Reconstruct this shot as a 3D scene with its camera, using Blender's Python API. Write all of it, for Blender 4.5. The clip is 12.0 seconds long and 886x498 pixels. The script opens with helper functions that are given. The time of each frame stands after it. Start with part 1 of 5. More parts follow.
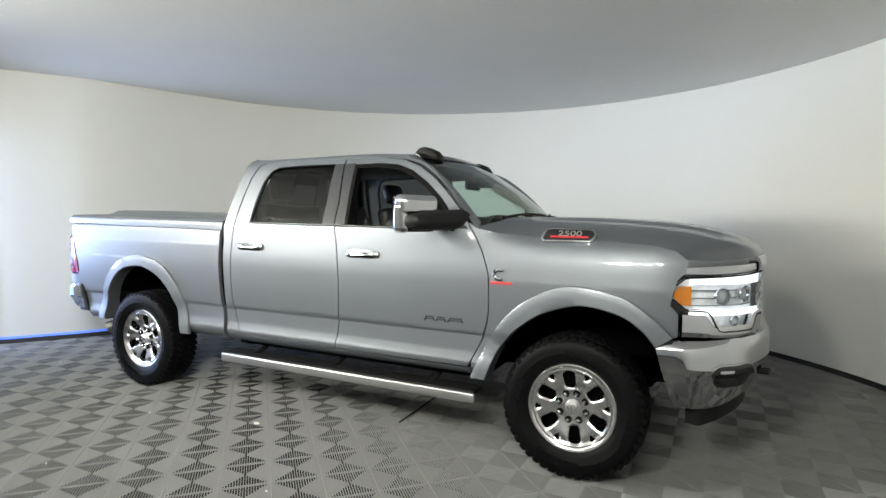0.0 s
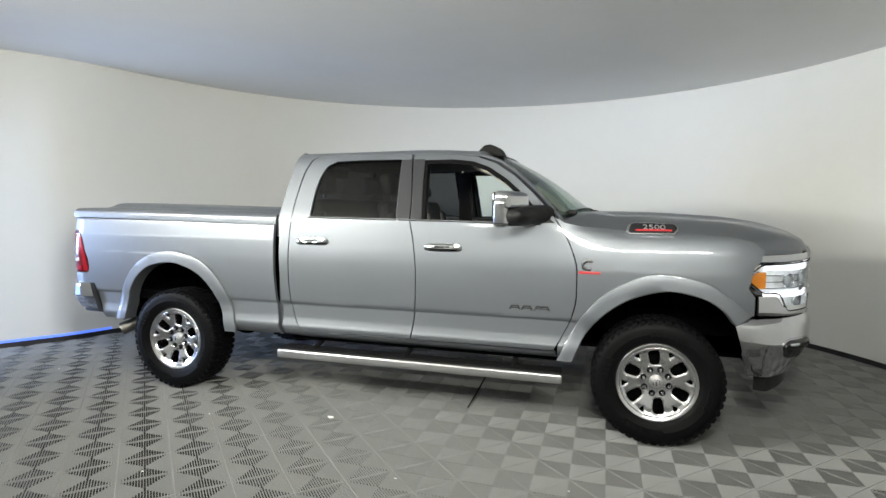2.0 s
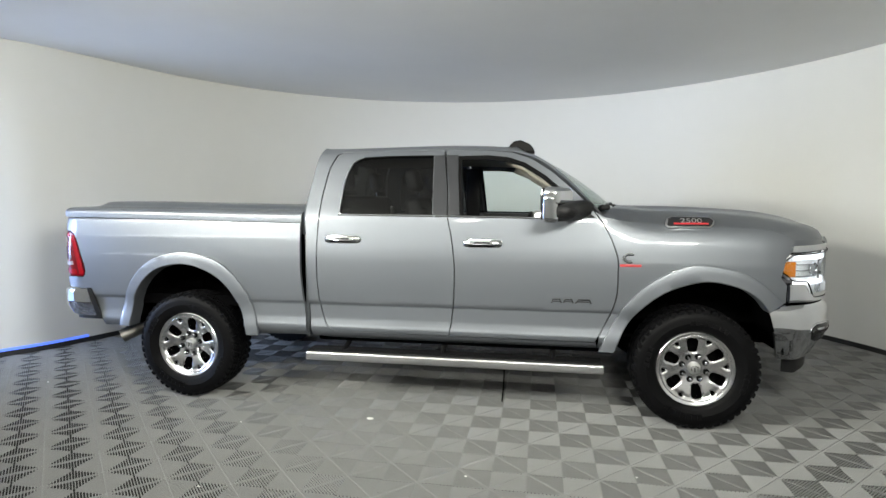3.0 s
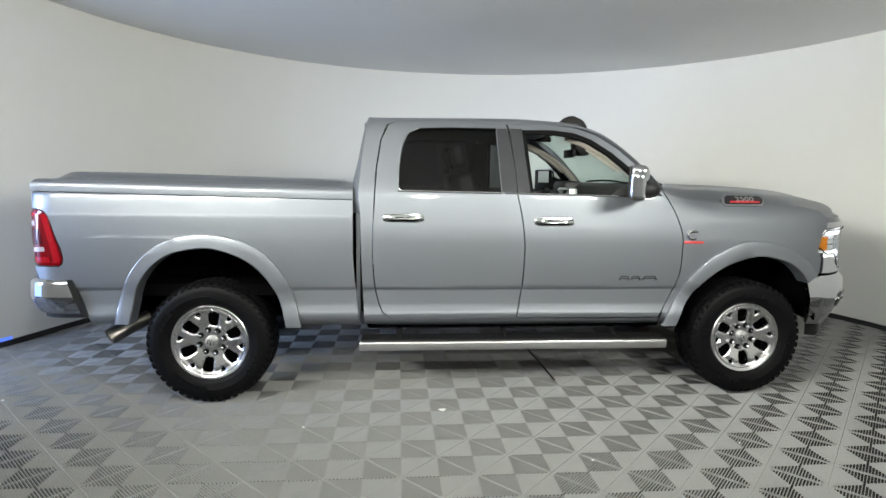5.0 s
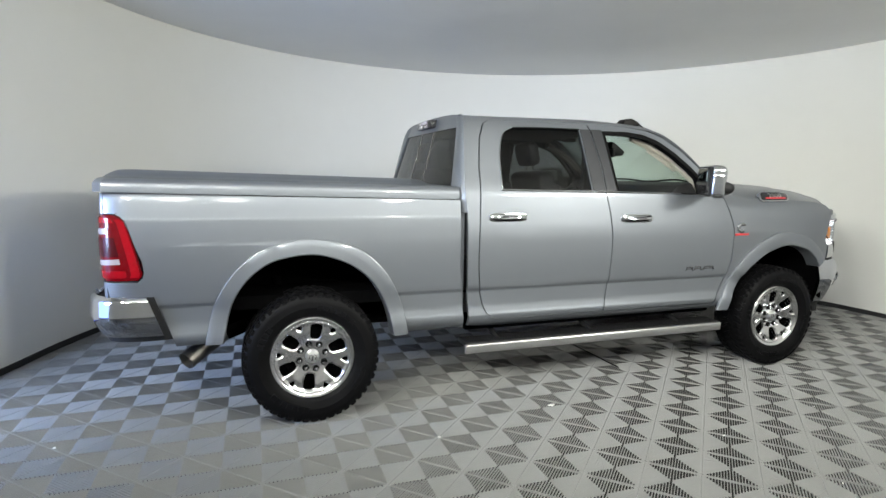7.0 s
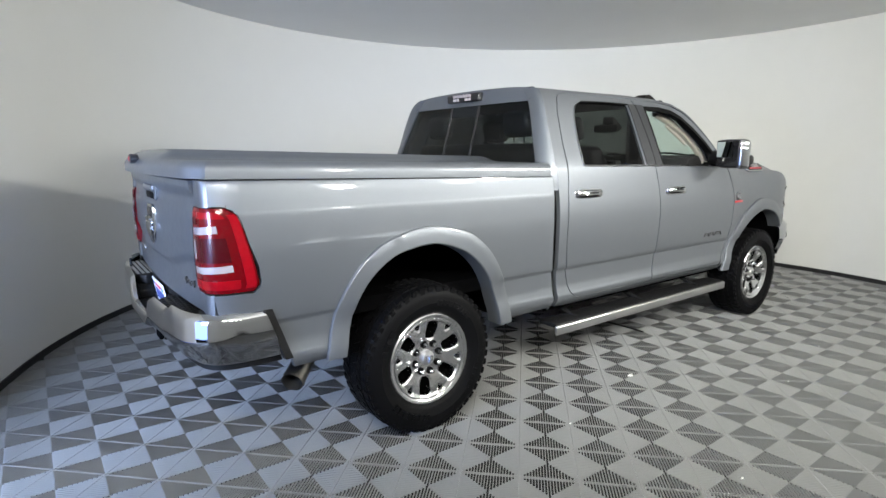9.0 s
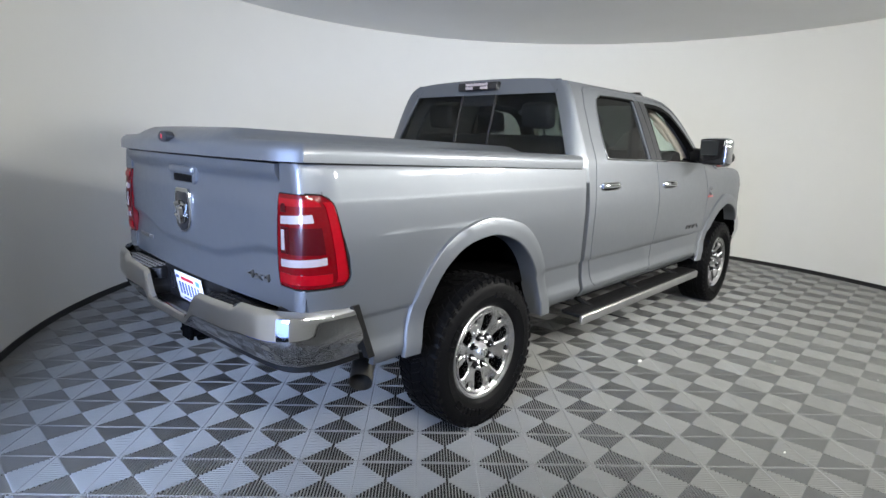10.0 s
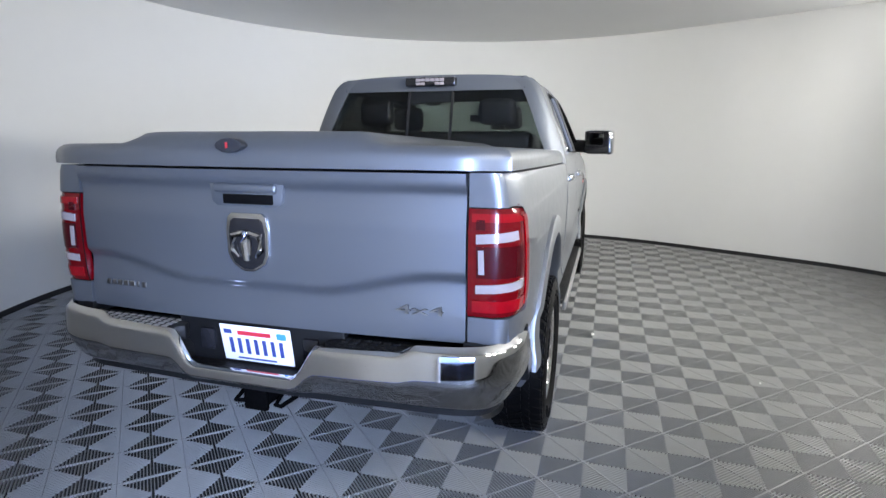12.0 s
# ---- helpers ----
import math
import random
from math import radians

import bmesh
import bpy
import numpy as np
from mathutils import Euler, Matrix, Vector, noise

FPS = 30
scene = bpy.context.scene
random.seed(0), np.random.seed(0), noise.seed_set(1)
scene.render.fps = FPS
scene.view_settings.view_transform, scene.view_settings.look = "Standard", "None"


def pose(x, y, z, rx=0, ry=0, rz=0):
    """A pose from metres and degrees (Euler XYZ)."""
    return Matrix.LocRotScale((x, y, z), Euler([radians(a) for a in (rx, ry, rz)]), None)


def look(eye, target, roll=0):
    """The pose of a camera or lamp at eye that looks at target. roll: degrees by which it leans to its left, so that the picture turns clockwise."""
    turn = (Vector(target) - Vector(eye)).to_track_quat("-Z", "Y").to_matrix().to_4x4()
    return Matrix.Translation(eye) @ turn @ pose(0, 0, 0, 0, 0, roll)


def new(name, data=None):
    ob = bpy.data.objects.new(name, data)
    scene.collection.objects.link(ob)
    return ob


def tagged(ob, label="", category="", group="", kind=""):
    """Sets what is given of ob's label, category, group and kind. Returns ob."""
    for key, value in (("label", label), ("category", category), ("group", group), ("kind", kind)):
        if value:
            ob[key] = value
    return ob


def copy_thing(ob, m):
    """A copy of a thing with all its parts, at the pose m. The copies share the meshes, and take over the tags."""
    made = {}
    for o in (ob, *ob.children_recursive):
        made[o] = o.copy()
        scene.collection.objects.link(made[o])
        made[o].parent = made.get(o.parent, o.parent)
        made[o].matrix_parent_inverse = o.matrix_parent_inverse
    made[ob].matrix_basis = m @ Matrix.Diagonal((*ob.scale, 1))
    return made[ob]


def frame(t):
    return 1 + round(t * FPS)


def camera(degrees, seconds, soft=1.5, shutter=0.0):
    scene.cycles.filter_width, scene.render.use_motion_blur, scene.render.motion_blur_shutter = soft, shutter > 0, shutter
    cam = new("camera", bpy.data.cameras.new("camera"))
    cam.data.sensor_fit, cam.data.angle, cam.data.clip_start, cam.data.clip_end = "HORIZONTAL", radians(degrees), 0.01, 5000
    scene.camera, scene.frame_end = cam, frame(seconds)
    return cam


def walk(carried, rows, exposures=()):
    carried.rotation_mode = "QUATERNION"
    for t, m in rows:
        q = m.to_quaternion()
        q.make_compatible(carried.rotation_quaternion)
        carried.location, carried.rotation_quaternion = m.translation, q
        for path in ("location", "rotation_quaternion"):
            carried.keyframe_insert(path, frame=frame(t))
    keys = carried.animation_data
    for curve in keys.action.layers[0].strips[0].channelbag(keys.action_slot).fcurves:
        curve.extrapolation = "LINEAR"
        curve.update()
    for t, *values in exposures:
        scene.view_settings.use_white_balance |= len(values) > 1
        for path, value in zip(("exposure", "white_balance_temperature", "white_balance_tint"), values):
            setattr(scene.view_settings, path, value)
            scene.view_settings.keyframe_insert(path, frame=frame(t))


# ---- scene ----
cam = camera(77.7, 12.0)
PATH = [
    (0, (2.612, -4.095, 1.51), (1.721, -2.308, 1.393), 0.5),
    (0.5, (2.44, -4.295, 1.498), (1.593, -2.486, 1.389), 0.5),
    (1, (2.232, -4.498, 1.522), (1.461, -2.657, 1.407), -0.3),
    (1.5, (1.904, -4.611, 1.545), (1.223, -2.736, 1.409), -0.1),
    (2, (1.551, -4.71, 1.535), (0.985, -2.798, 1.384), 0.5),
    (2.5, (1.206, -4.821, 1.516), (0.755, -2.878, 1.368), 0.5),
    (3, (0.836, -4.862, 1.548), (0.494, -2.899, 1.376), -0.0),
    (3.2, (0.722, -4.845, 1.539), (0.418, -2.876, 1.371), 0.0),
    (4.8, (-0.477, -4.736, 1.555), (-0.375, -2.753, 1.317), 1.0),
    (5, (-0.629, -4.694, 1.55), (-0.467, -2.718, 1.289), 0.8),
    (5.5, (-1.039, -4.635, 1.542), (-0.755, -2.673, 1.277), 1.2),
    (6, (-1.439, -4.519, 1.523), (-1.043, -2.576, 1.261), 1.6),
    (6.5, (-1.821, -4.415, 1.54), (-1.3, -2.503, 1.272), 1.6),
    (7, (-2.212, -4.329, 1.543), (-1.565, -2.455, 1.277), 0.9),
    (7.2, (-2.37, -4.247, 1.544), (-1.669, -2.397, 1.249), 0.8),
    (8.8, (-3.452, -3.453, 1.512), (-2.324, -1.834, 1.185), 0.2),
    (9, (-3.555, -3.329, 1.534), (-2.378, -1.75, 1.189), 0.1),
    (9.5, (-3.865, -3.03, 1.525), (-2.565, -1.552, 1.173), 1.4),
    (10, (-4.122, -2.715, 1.511), (-2.682, -1.378, 1.136), 2.1),
    (10.5, (-4.311, -2.344, 1.531), (-2.71, -1.208, 1.15), 1.7),
    (11, (-4.517, -1.981, 1.532), (-2.774, -1.075, 1.157), 2.0),
    (11.5, (-4.658, -1.616, 1.491), (-2.839, -0.873, 1.118), 1.0),
    (12, (-4.733, -1.233, 1.51), (-2.849, -0.678, 1.133), 0.3),
]
walk(cam, [(t, look(eye, target, roll)) for t, eye, target, roll in PATH], ((0, -0.06, 6780, 10), (3.0, -0.06, 6700, 10), (7.0, -0.02, 6600, 10), (9.0, -0.02, 6540, 12), (12.0, -0.10, 6470, 15)))


# ---- light settings ----
# angle round the room, power, and the place across the room that each lamp is turned to
# the lamps are added out of view, their number and aim chosen for brightness
LAMPS = ((214, 32.0, (2.4, 1.0, 0.8)), (222, 38.0, (3.0, 0.8, 1.1)), (230, 42.0, (3.4, 0.6, 1.4)), (238, 44.0, (3.6, 0.4, 1.2)),
         (264, 42.0, (-3.0, 2.4, 2.4)), (286, 46.0, (2.9, 1.3, 0.0)), (293, 36.0, (-3.0, 0.0, 0.6)), (300, 40.0, (-3.2, 0.2, 0.7)))
LAMP_Z, LAMP_SPREAD, DAY_POWER = 2.70, 98, 310.0

# world: a dim indoor fill only, all other light comes from the lamps and the doorway
world = bpy.data.worlds.new("world")
scene.world = world
world.use_nodes = True
world.node_tree.nodes["Background"].inputs[0].default_value = (0.55, 0.6, 0.7, 1)
world.node_tree.nodes["Background"].inputs[1].default_value = 0.02


# ---- materials ----
def material(name, color, rough=0.5, metal=0.0, var=0.08, scale=6.0, bump=0.0, bump_scale=200.0, coat=0.0, rough_var=0.1, spec=0.5):
    """A procedural surface: base colour with variation at two scales, uneven gloss and fine relief."""
    m = bpy.data.materials.new(name)
    m.use_nodes = True
    nt = m.node_tree
    b = nt.nodes["Principled BSDF"]
    b.inputs["Metallic"].default_value = metal
    b.inputs["Specular IOR Level"].default_value = spec
    b.inputs["Coat Weight"].default_value = coat
    b.inputs["Coat Roughness"].default_value = 0.04
    tc = nt.nodes.new("ShaderNodeTexCoord")
    n1 = nt.nodes.new("ShaderNodeTexNoise")
    n1.inputs["Scale"].default_value = scale
    n1.inputs["Detail"].default_value = 4
    n2 = nt.nodes.new("ShaderNodeTexNoise")
    n2.inputs["Scale"].default_value = scale * 9
    n2.inputs["Detail"].default_value = 3
    for n in (n1, n2):
        nt.links.new(tc.outputs["Object"], n.inputs["Vector"])
    mix = nt.nodes.new("ShaderNodeMath")
    mix.operation = "MULTIPLY_ADD"
    mix.inputs[1].default_value = 0.6
    nt.links.new(n1.outputs["Fac"], mix.inputs[0])
    half = nt.nodes.new("ShaderNodeMath")
    half.operation = "MULTIPLY"
    half.inputs[1].default_value = 0.4
    nt.links.new(n2.outputs["Fac"], half.inputs[0])
    nt.links.new(half.outputs[0], mix.inputs[2])
    ramp = nt.nodes.new("ShaderNodeMapRange")
    ramp.inputs["From Min"].default_value = 0.3
    ramp.inputs["From Max"].default_value = 0.7
    ramp.inputs["To Min"].default_value = 1 - var
    ramp.inputs["To Max"].default_value = 1 + var
    nt.links.new(mix.outputs[0], ramp.inputs["Value"])
    tint = nt.nodes.new("ShaderNodeVectorMath")
    tint.operation = "SCALE"
    tint.inputs[0].default_value = color
    nt.links.new(ramp.outputs[0], tint.inputs["Scale"])
    nt.links.new(tint.outputs[0], b.inputs["Base Color"])
    rr = nt.nodes.new("ShaderNodeMapRange")
    rr.inputs["From Min"].default_value = 0.3
    rr.inputs["From Max"].default_value = 0.7
    rr.inputs["To Min"].default_value = max(0.0, rough * (1 - rough_var))
    rr.inputs["To Max"].default_value = min(1.0, rough * (1 + rough_var))
    nt.links.new(n2.outputs["Fac"], rr.inputs["Value"])
    nt.links.new(rr.outputs[0], b.inputs["Roughness"])
    if bump:
        n3 = nt.nodes.new("ShaderNodeTexNoise")
        n3.inputs["Scale"].default_value = bump_scale
        nt.links.new(tc.outputs["Object"], n3.inputs["Vector"])
        bp = nt.nodes.new("ShaderNodeBump")
        bp.inputs["Strength"].default_value = bump
        bp.inputs["Distance"].default_value = 0.002
        nt.links.new(n3.outputs["Fac"], bp.inputs["Height"])
        nt.links.new(bp.outputs[0], b.inputs["Normal"])
    return m


def glass(name, color, rough=0.0, gloss=0.03):
    """Thin pane: a mix of tinted see-through and mirror gloss."""
    m = bpy.data.materials.new(name)
    m.use_nodes = True
    nt = m.node_tree
    nt.nodes.remove(nt.nodes["Principled BSDF"])
    tr = nt.nodes.new("ShaderNodeBsdfTransparent")
    tr.inputs[0].default_value = (*color, 1)
    gl = nt.nodes.new("ShaderNodeBsdfGlossy")
    gl.inputs["Roughness"].default_value = rough
    lw = nt.nodes.new("ShaderNodeLayerWeight")
    lw.inputs[0].default_value = 0.5
    pw = nt.nodes.new("ShaderNodeMath")
    pw.operation = "POWER"
    pw.inputs[1].default_value = 5.0
    nt.links.new(lw.outputs["Facing"], pw.inputs[0])
    fr = nt.nodes.new("ShaderNodeMath")
    fr.operation = "MULTIPLY_ADD"
    fr.inputs[1].default_value, fr.inputs[2].default_value = 0.9, gloss
    nt.links.new(pw.outputs[0], fr.inputs[0])
    mx = nt.nodes.new("ShaderNodeMixShader")
    nt.links.new(fr.outputs[0], mx.inputs[0])
    nt.links.new(tr.outputs[0], mx.inputs[1])
    nt.links.new(gl.outputs[0], mx.inputs[2])
    nt.links.new(mx.outputs[0], nt.nodes["Material Output"].inputs[0])
    return m


def glowing(name, color, strength):
    m = bpy.data.materials.new(name)
    m.use_nodes = True
    b = m.node_tree.nodes["Principled BSDF"]
    b.inputs["Base Color"].default_value = (*color, 1)
    b.inputs["Emission Color"].default_value = (*color, 1)
    b.inputs["Emission Strength"].default_value = strength
    return m


PAINT = material("silver_paint", (0.136, 0.147, 0.163), 0.45, 0.68, 0.02, 3, coat=0.5, rough_var=0.05)
CHROME = material("chrome", (0.56, 0.57, 0.59), 0.06, 1.0, 0.03, 5, rough_var=0.4)
ALLOY = material("polished_alloy", (0.74, 0.74, 0.75), 0.17, 1.0, 0.05, 12, rough_var=0.3)
RUBBER = material("tyre_rubber", (0.003, 0.003, 0.0034), 0.5, 0, 0.25, 8, bump=0.3, bump_scale=300, spec=0.07)
PLASTIC = material("black_plastic", (0.007, 0.007, 0.0075), 0.5, 0, 0.2, 10, bump=0.25, bump_scale=600, spec=0.18)
GLOSSBLACK = material("gloss_black", (0.012, 0.012, 0.014), 0.12, 0, 0.1, 6)
GREYTRIM = material("dark_grey_pillar_trim", (0.026, 0.027, 0.030), 0.42, 0.2, 0.08, 6, spec=0.25)
# darker than real black parts: the shade under the body is in the colour
UNDER = material("underbody_shaded_black", (0.002, 0.002, 0.0022), 0.9, 0, 0.3, 6, bump=0.4, bump_scale=60, spec=0.0)
CLOTH = material("dark_leather", (0.013, 0.013, 0.015), 0.45, 0, 0.15, 9, bump=0.3, bump_scale=350)
DASH = material("dashboard_plastic", (0.014, 0.014, 0.015), 0.55, 0, 0.12, 9, bump=0.3, bump_scale=500)
BEIGE = material("headliner_fabric", (0.27, 0.255, 0.225), 0.9, 0, 0.06, 12, bump=0.3, bump_scale=500)
TINT = glass("tinted_glass", (0.085, 0.09, 0.092), gloss=0.03)
CLEAR = glass("clear_glass", (0.80, 0.88, 0.84))
REDLENS = material("red_lens", (0.10, 0.001, 0.003), 0.14, 0, 0.15, 30, spec=0.35)
BRIGHTRED = material("bright_red_lens", (0.22, 0.002, 0.006), 0.14, 0, 0.12, 30, spec=0.4)
TINTBACK = glass("tinted_rear_glass", (0.42, 0.445, 0.44), gloss=0.03)
CLEARLENS = material("clear_lamp_lens", (0.55, 0.57, 0.60), 0.08, 0.5, 0.1, 20)
DEEPRED = material("deep_red_lens", (0.04, 0.001, 0.003), 0.2, 0, 0.1, 20, spec=0.3)
WHITELENS = material("frosted_white_lens", (0.27, 0.24, 0.25), 0.2, 0, 0.06, 20, coat=1.0)
AMBER = material("amber_lens", (0.52, 0.16, 0.004), 0.2, 0, 0.1, 20, spec=0.3)
LAMPGLASS = glass("headlamp_glass", (0.93, 0.95, 0.97))
DRL = glowing("led_light_strip", (0.95, 0.97, 1.0), 1.5)
REFLECTOR = material("lamp_reflector", (0.85, 0.86, 0.87), 0.35, 0.1, 0.25, 25, rough_var=0.3)
SMOKE = material("smoked_lens", (0.007, 0.0065, 0.0065), 0.45, 0, 0.15, 20, spec=0.08)
SEAL = material("black_seal_rubber", (0.003, 0.003, 0.0033), 0.6, 0, 0.15, 20, spec=0.05)
STEEL = material("exhaust_steel", (0.2, 0.193, 0.18), 0.42, 1.0, 0.15, 15, rough_var=0.3)
SATIN = material("satin_aluminium", (0.66, 0.66, 0.66), 0.32, 1.0, 0.05, 14)
REDPAINT = material("red_badge", (0.36, 0.02, 0.025), 0.4, 0, 0.1, 30)
MIRROR = material("mirror_glass", (0.85, 0.86, 0.87), 0.01, 1.0, 0.0, 3, rough_var=0.0)
PLATEWHITE = material("plate_white", (0.78, 0.78, 0.8), 0.35, 0, 0.04, 20)
PLATEBLUE = material("plate_blue", (0.03, 0.05, 0.2), 0.4, 0, 0.05, 20)
PLATERED = material("plate_red", (0.55, 0.03, 0.05), 0.4, 0, 0.05, 20)
STICKER = material("plate_sticker_blue", (0.05, 0.25, 0.6), 0.4, 0, 0.05, 20)
WALL = material("white_wall_paint", (0.60, 0.60, 0.582), 0.6, 0, 0.02, 0.7, bump=0.08, bump_scale=40, rough_var=0.1)
CEIL = material("grey_ceiling_fabric", (0.72, 0.722, 0.72), 0.5, 0, 0.04, 0.8, bump=0.1, bump_scale=30, rough_var=0.15)
TILE = material("grey_floor_tile", (0.215, 0.217, 0.215), 0.46, 0, 0.07, 2.5, bump=0.15, bump_scale=250, rough_var=0.2, spec=0.4)
SUBFLOOR = material("dark_subfloor", (0.008, 0.008, 0.008), 1.0, 0, 0.2, 4)
BASE = material("black_rubber_base", (0.012, 0.012, 0.013), 0.5, 0, 0.2, 10)
LAMPWHITE = glowing("lamp_diffuser", (0.98, 1.0, 0.95), 18.0)
LAMPRIM = material("lamp_rim_white", (0.7, 0.7, 0.69), 0.4, 0, 0.04, 10)
PAPER = material("paper_scrap", (0.75, 0.75, 0.72), 0.7, 0, 0.1, 60)


# ---- mesh helpers ----
def pchip(points):
    """A smooth curve through (x, y) points that does not overshoot."""
    xs = [float(p[0]) for p in points]
    ys = [float(p[1]) for p in points]
    n = len(xs)
    d = [(ys[i + 1] - ys[i]) / (xs[i + 1] - xs[i]) for i in range(n - 1)]
    m = [d[0]] + [0.0 if d[i - 1] * d[i] <= 0 else 2 / (1 / d[i - 1] + 1 / d[i]) for i in range(1, n - 1)] + [d[-1]]

    def f(x):
        if x <= xs[0]:
            return ys[0]
        if x >= xs[-1]:
            return ys[-1]
        i = 0
        while x > xs[i + 1]:
            i += 1
        h = xs[i + 1] - xs[i]
        t = (x - xs[i]) / h
        return (ys[i] * (1 + 2 * t) * (1 - t) ** 2 + m[i] * h * t * (1 - t) ** 2
                + ys[i + 1] * t * t * (3 - 2 * t) + m[i + 1] * h * t * t * (t - 1))
    return f


def smooth(a, b, x):
    t = min(1.0, max(0.0, (x - a) / (b - a)))
    return t * t * (3 - 2 * t)


def finish(name, bm, mat, parent=None, label="", sharp=35, normals=None):
    bm.normal_update()
    for f in bm.faces:
        f.smooth = True
    for e in bm.edges:
        if len(e.link_faces) == 2 and e.calc_face_angle(0) > radians(sharp):
            e.smooth = False
    me = bpy.data.meshes.new(name)
    bm.to_mesh(me)
    bm.free()
    me.materials.append(mat)
    ob = new(name, me)
    if parent:
        ob.parent = parent
    if label:
        tagged(ob, label)
    return ob


def part(name, bm, mat, parent, label="", sharp=35):
    return finish(name, bm, mat, parent, label, sharp)


def thing(name, label, category, x=0, y=0, z=0, group="", kind=""):
    ob = new(name)
    ob.location = (x, y, z)
    return tagged(ob, label, category, group, kind)


def box(bm, x0, x1, y0, y1, z0, z1, bev=0.0, seg=2, m=None):
    r = bmesh.ops.create_cube(bm, size=1)
    vs = r["verts"]
    for v in vs:
        v.co = Vector(((x0 + x1) / 2 + v.co.x * (x1 - x0), (y0 + y1) / 2 + v.co.y * (y1 - y0), (z0 + z1) / 2 + v.co.z * (z1 - z0)))
        if m is not None:
            v.co = m @ v.co
    if bev:
        es = list({e for v in vs for e in v.link_edges})
        bmesh.ops.bevel(bm, geom=es, offset=bev, segments=seg, profile=0.5, affect="EDGES")
    return bm


def tube(bm, pts, rads, seg=12, caps=True):
    """A round tube through the points, with a radius for each."""
    if not isinstance(rads, (list, tuple)):
        rads = [rads] * len(pts)
    pts = [Vector(p) for p in pts]
    rings = []
    up = Vector((0, 0, 1))
    for i, p in enumerate(pts):
        d = (pts[min(i + 1, len(pts) - 1)] - pts[max(i - 1, 0)]).normalized()
        a = d.cross(up)
        if a.length < 0.05:
            a = d.cross(Vector((1, 0, 0)))
        a.normalize()
        b = d.cross(a)
        rings.append([bm.verts.new(p + rads[i] * (math.cos(t) * a + math.sin(t) * b)) for t in (2 * math.pi * k / seg for k in range(seg))])
    for r0, r1 in zip(rings, rings[1:]):
        for k in range(seg):
            bm.faces.new((r0[k], r0[(k + 1) % seg], r1[(k + 1) % seg], r1[k]))
    if caps:
        bm.faces.new(rings[0][::-1])
        bm.faces.new(rings[-1])
    return bm


def lathe_y(bm, prof, cx=0.0, cz=0.0, seg=64, close=False):
    """Turns a profile of (radius, y) round an axis along y."""
    rings = []
    for r, y in prof:
        rings.append([bm.verts.new((cx + r * math.cos(2 * math.pi * k / seg), y, cz + r * math.sin(2 * math.pi * k / seg))) for k in range(seg)])
    pairs = list(zip(rings, rings[1:])) + ([(rings[-1], rings[0])] if close else [])
    for r0, r1 in pairs:
        for k in range(seg):
            bm.faces.new((r0[k], r0[(k + 1) % seg], r1[(k + 1) % seg], r1[k]))
    return bm


def sheet(bm, fn, nu, nv, thick=0.0, flip=False):
    """A grid surface fn(u, v) with u, v in 0..1; thick gives it a back, moved by that vector length along the normal."""
    vs = [[bm.verts.new(fn(i / nu, j / nv)) for j in range(nv + 1)] for i in range(nu + 1)]
    fs = []
    for i in range(nu):
        for j in range(nv):
            q = (vs[i][j], vs[i + 1][j], vs[i + 1][j + 1], vs[i][j + 1])
            fs.append(bm.faces.new(q[::-1] if flip else q))
    if thick:
        bm.normal_update()
        bmesh.ops.solidify(bm, geom=fs, thickness=thick)
    return bm


def prism(bm, pts, axis, a, b, bev=0.0, seg=2):
    """A polygon pushed along an axis from a to b: axis x takes (y, z), y takes (x, z), z takes (x, y)."""
    def at(p, w):
        return {"x": (w, p[0], p[1]), "y": (p[0], w, p[1]), "z": (p[0], p[1], w)}[axis]
    va = [bm.verts.new(at(p, a)) for p in pts]
    vb = [bm.verts.new(at(p, b)) for p in pts]
    fs = [bm.faces.new(va), bm.faces.new(vb[::-1])]
    n = len(pts)
    for k in range(n):
        fs.append(bm.faces.new((va[k], vb[k], vb[(k + 1) % n], va[(k + 1) % n])))
    bmesh.ops.recalc_face_normals(bm, faces=fs)
    if bev:
        es = list({e for f in fs for e in f.edges})
        bmesh.ops.bevel(bm, geom=es, offset=bev, segments=seg, profile=0.5, affect="EDGES")
    return bm


def arc(points, n):
    """n + 1 points evenly along a smooth curve through the points."""
    t = [0.0]
    for p, q in zip(points, points[1:]):
        t.append(t[-1] + math.dist(p, q))
    fs = [pchip([(tt, p[k]) for tt, p in zip(t, points)]) for k in range(len(points[0]))]
    return [tuple(f(t[-1] * i / n) for f in fs) for i in range(n + 1)]


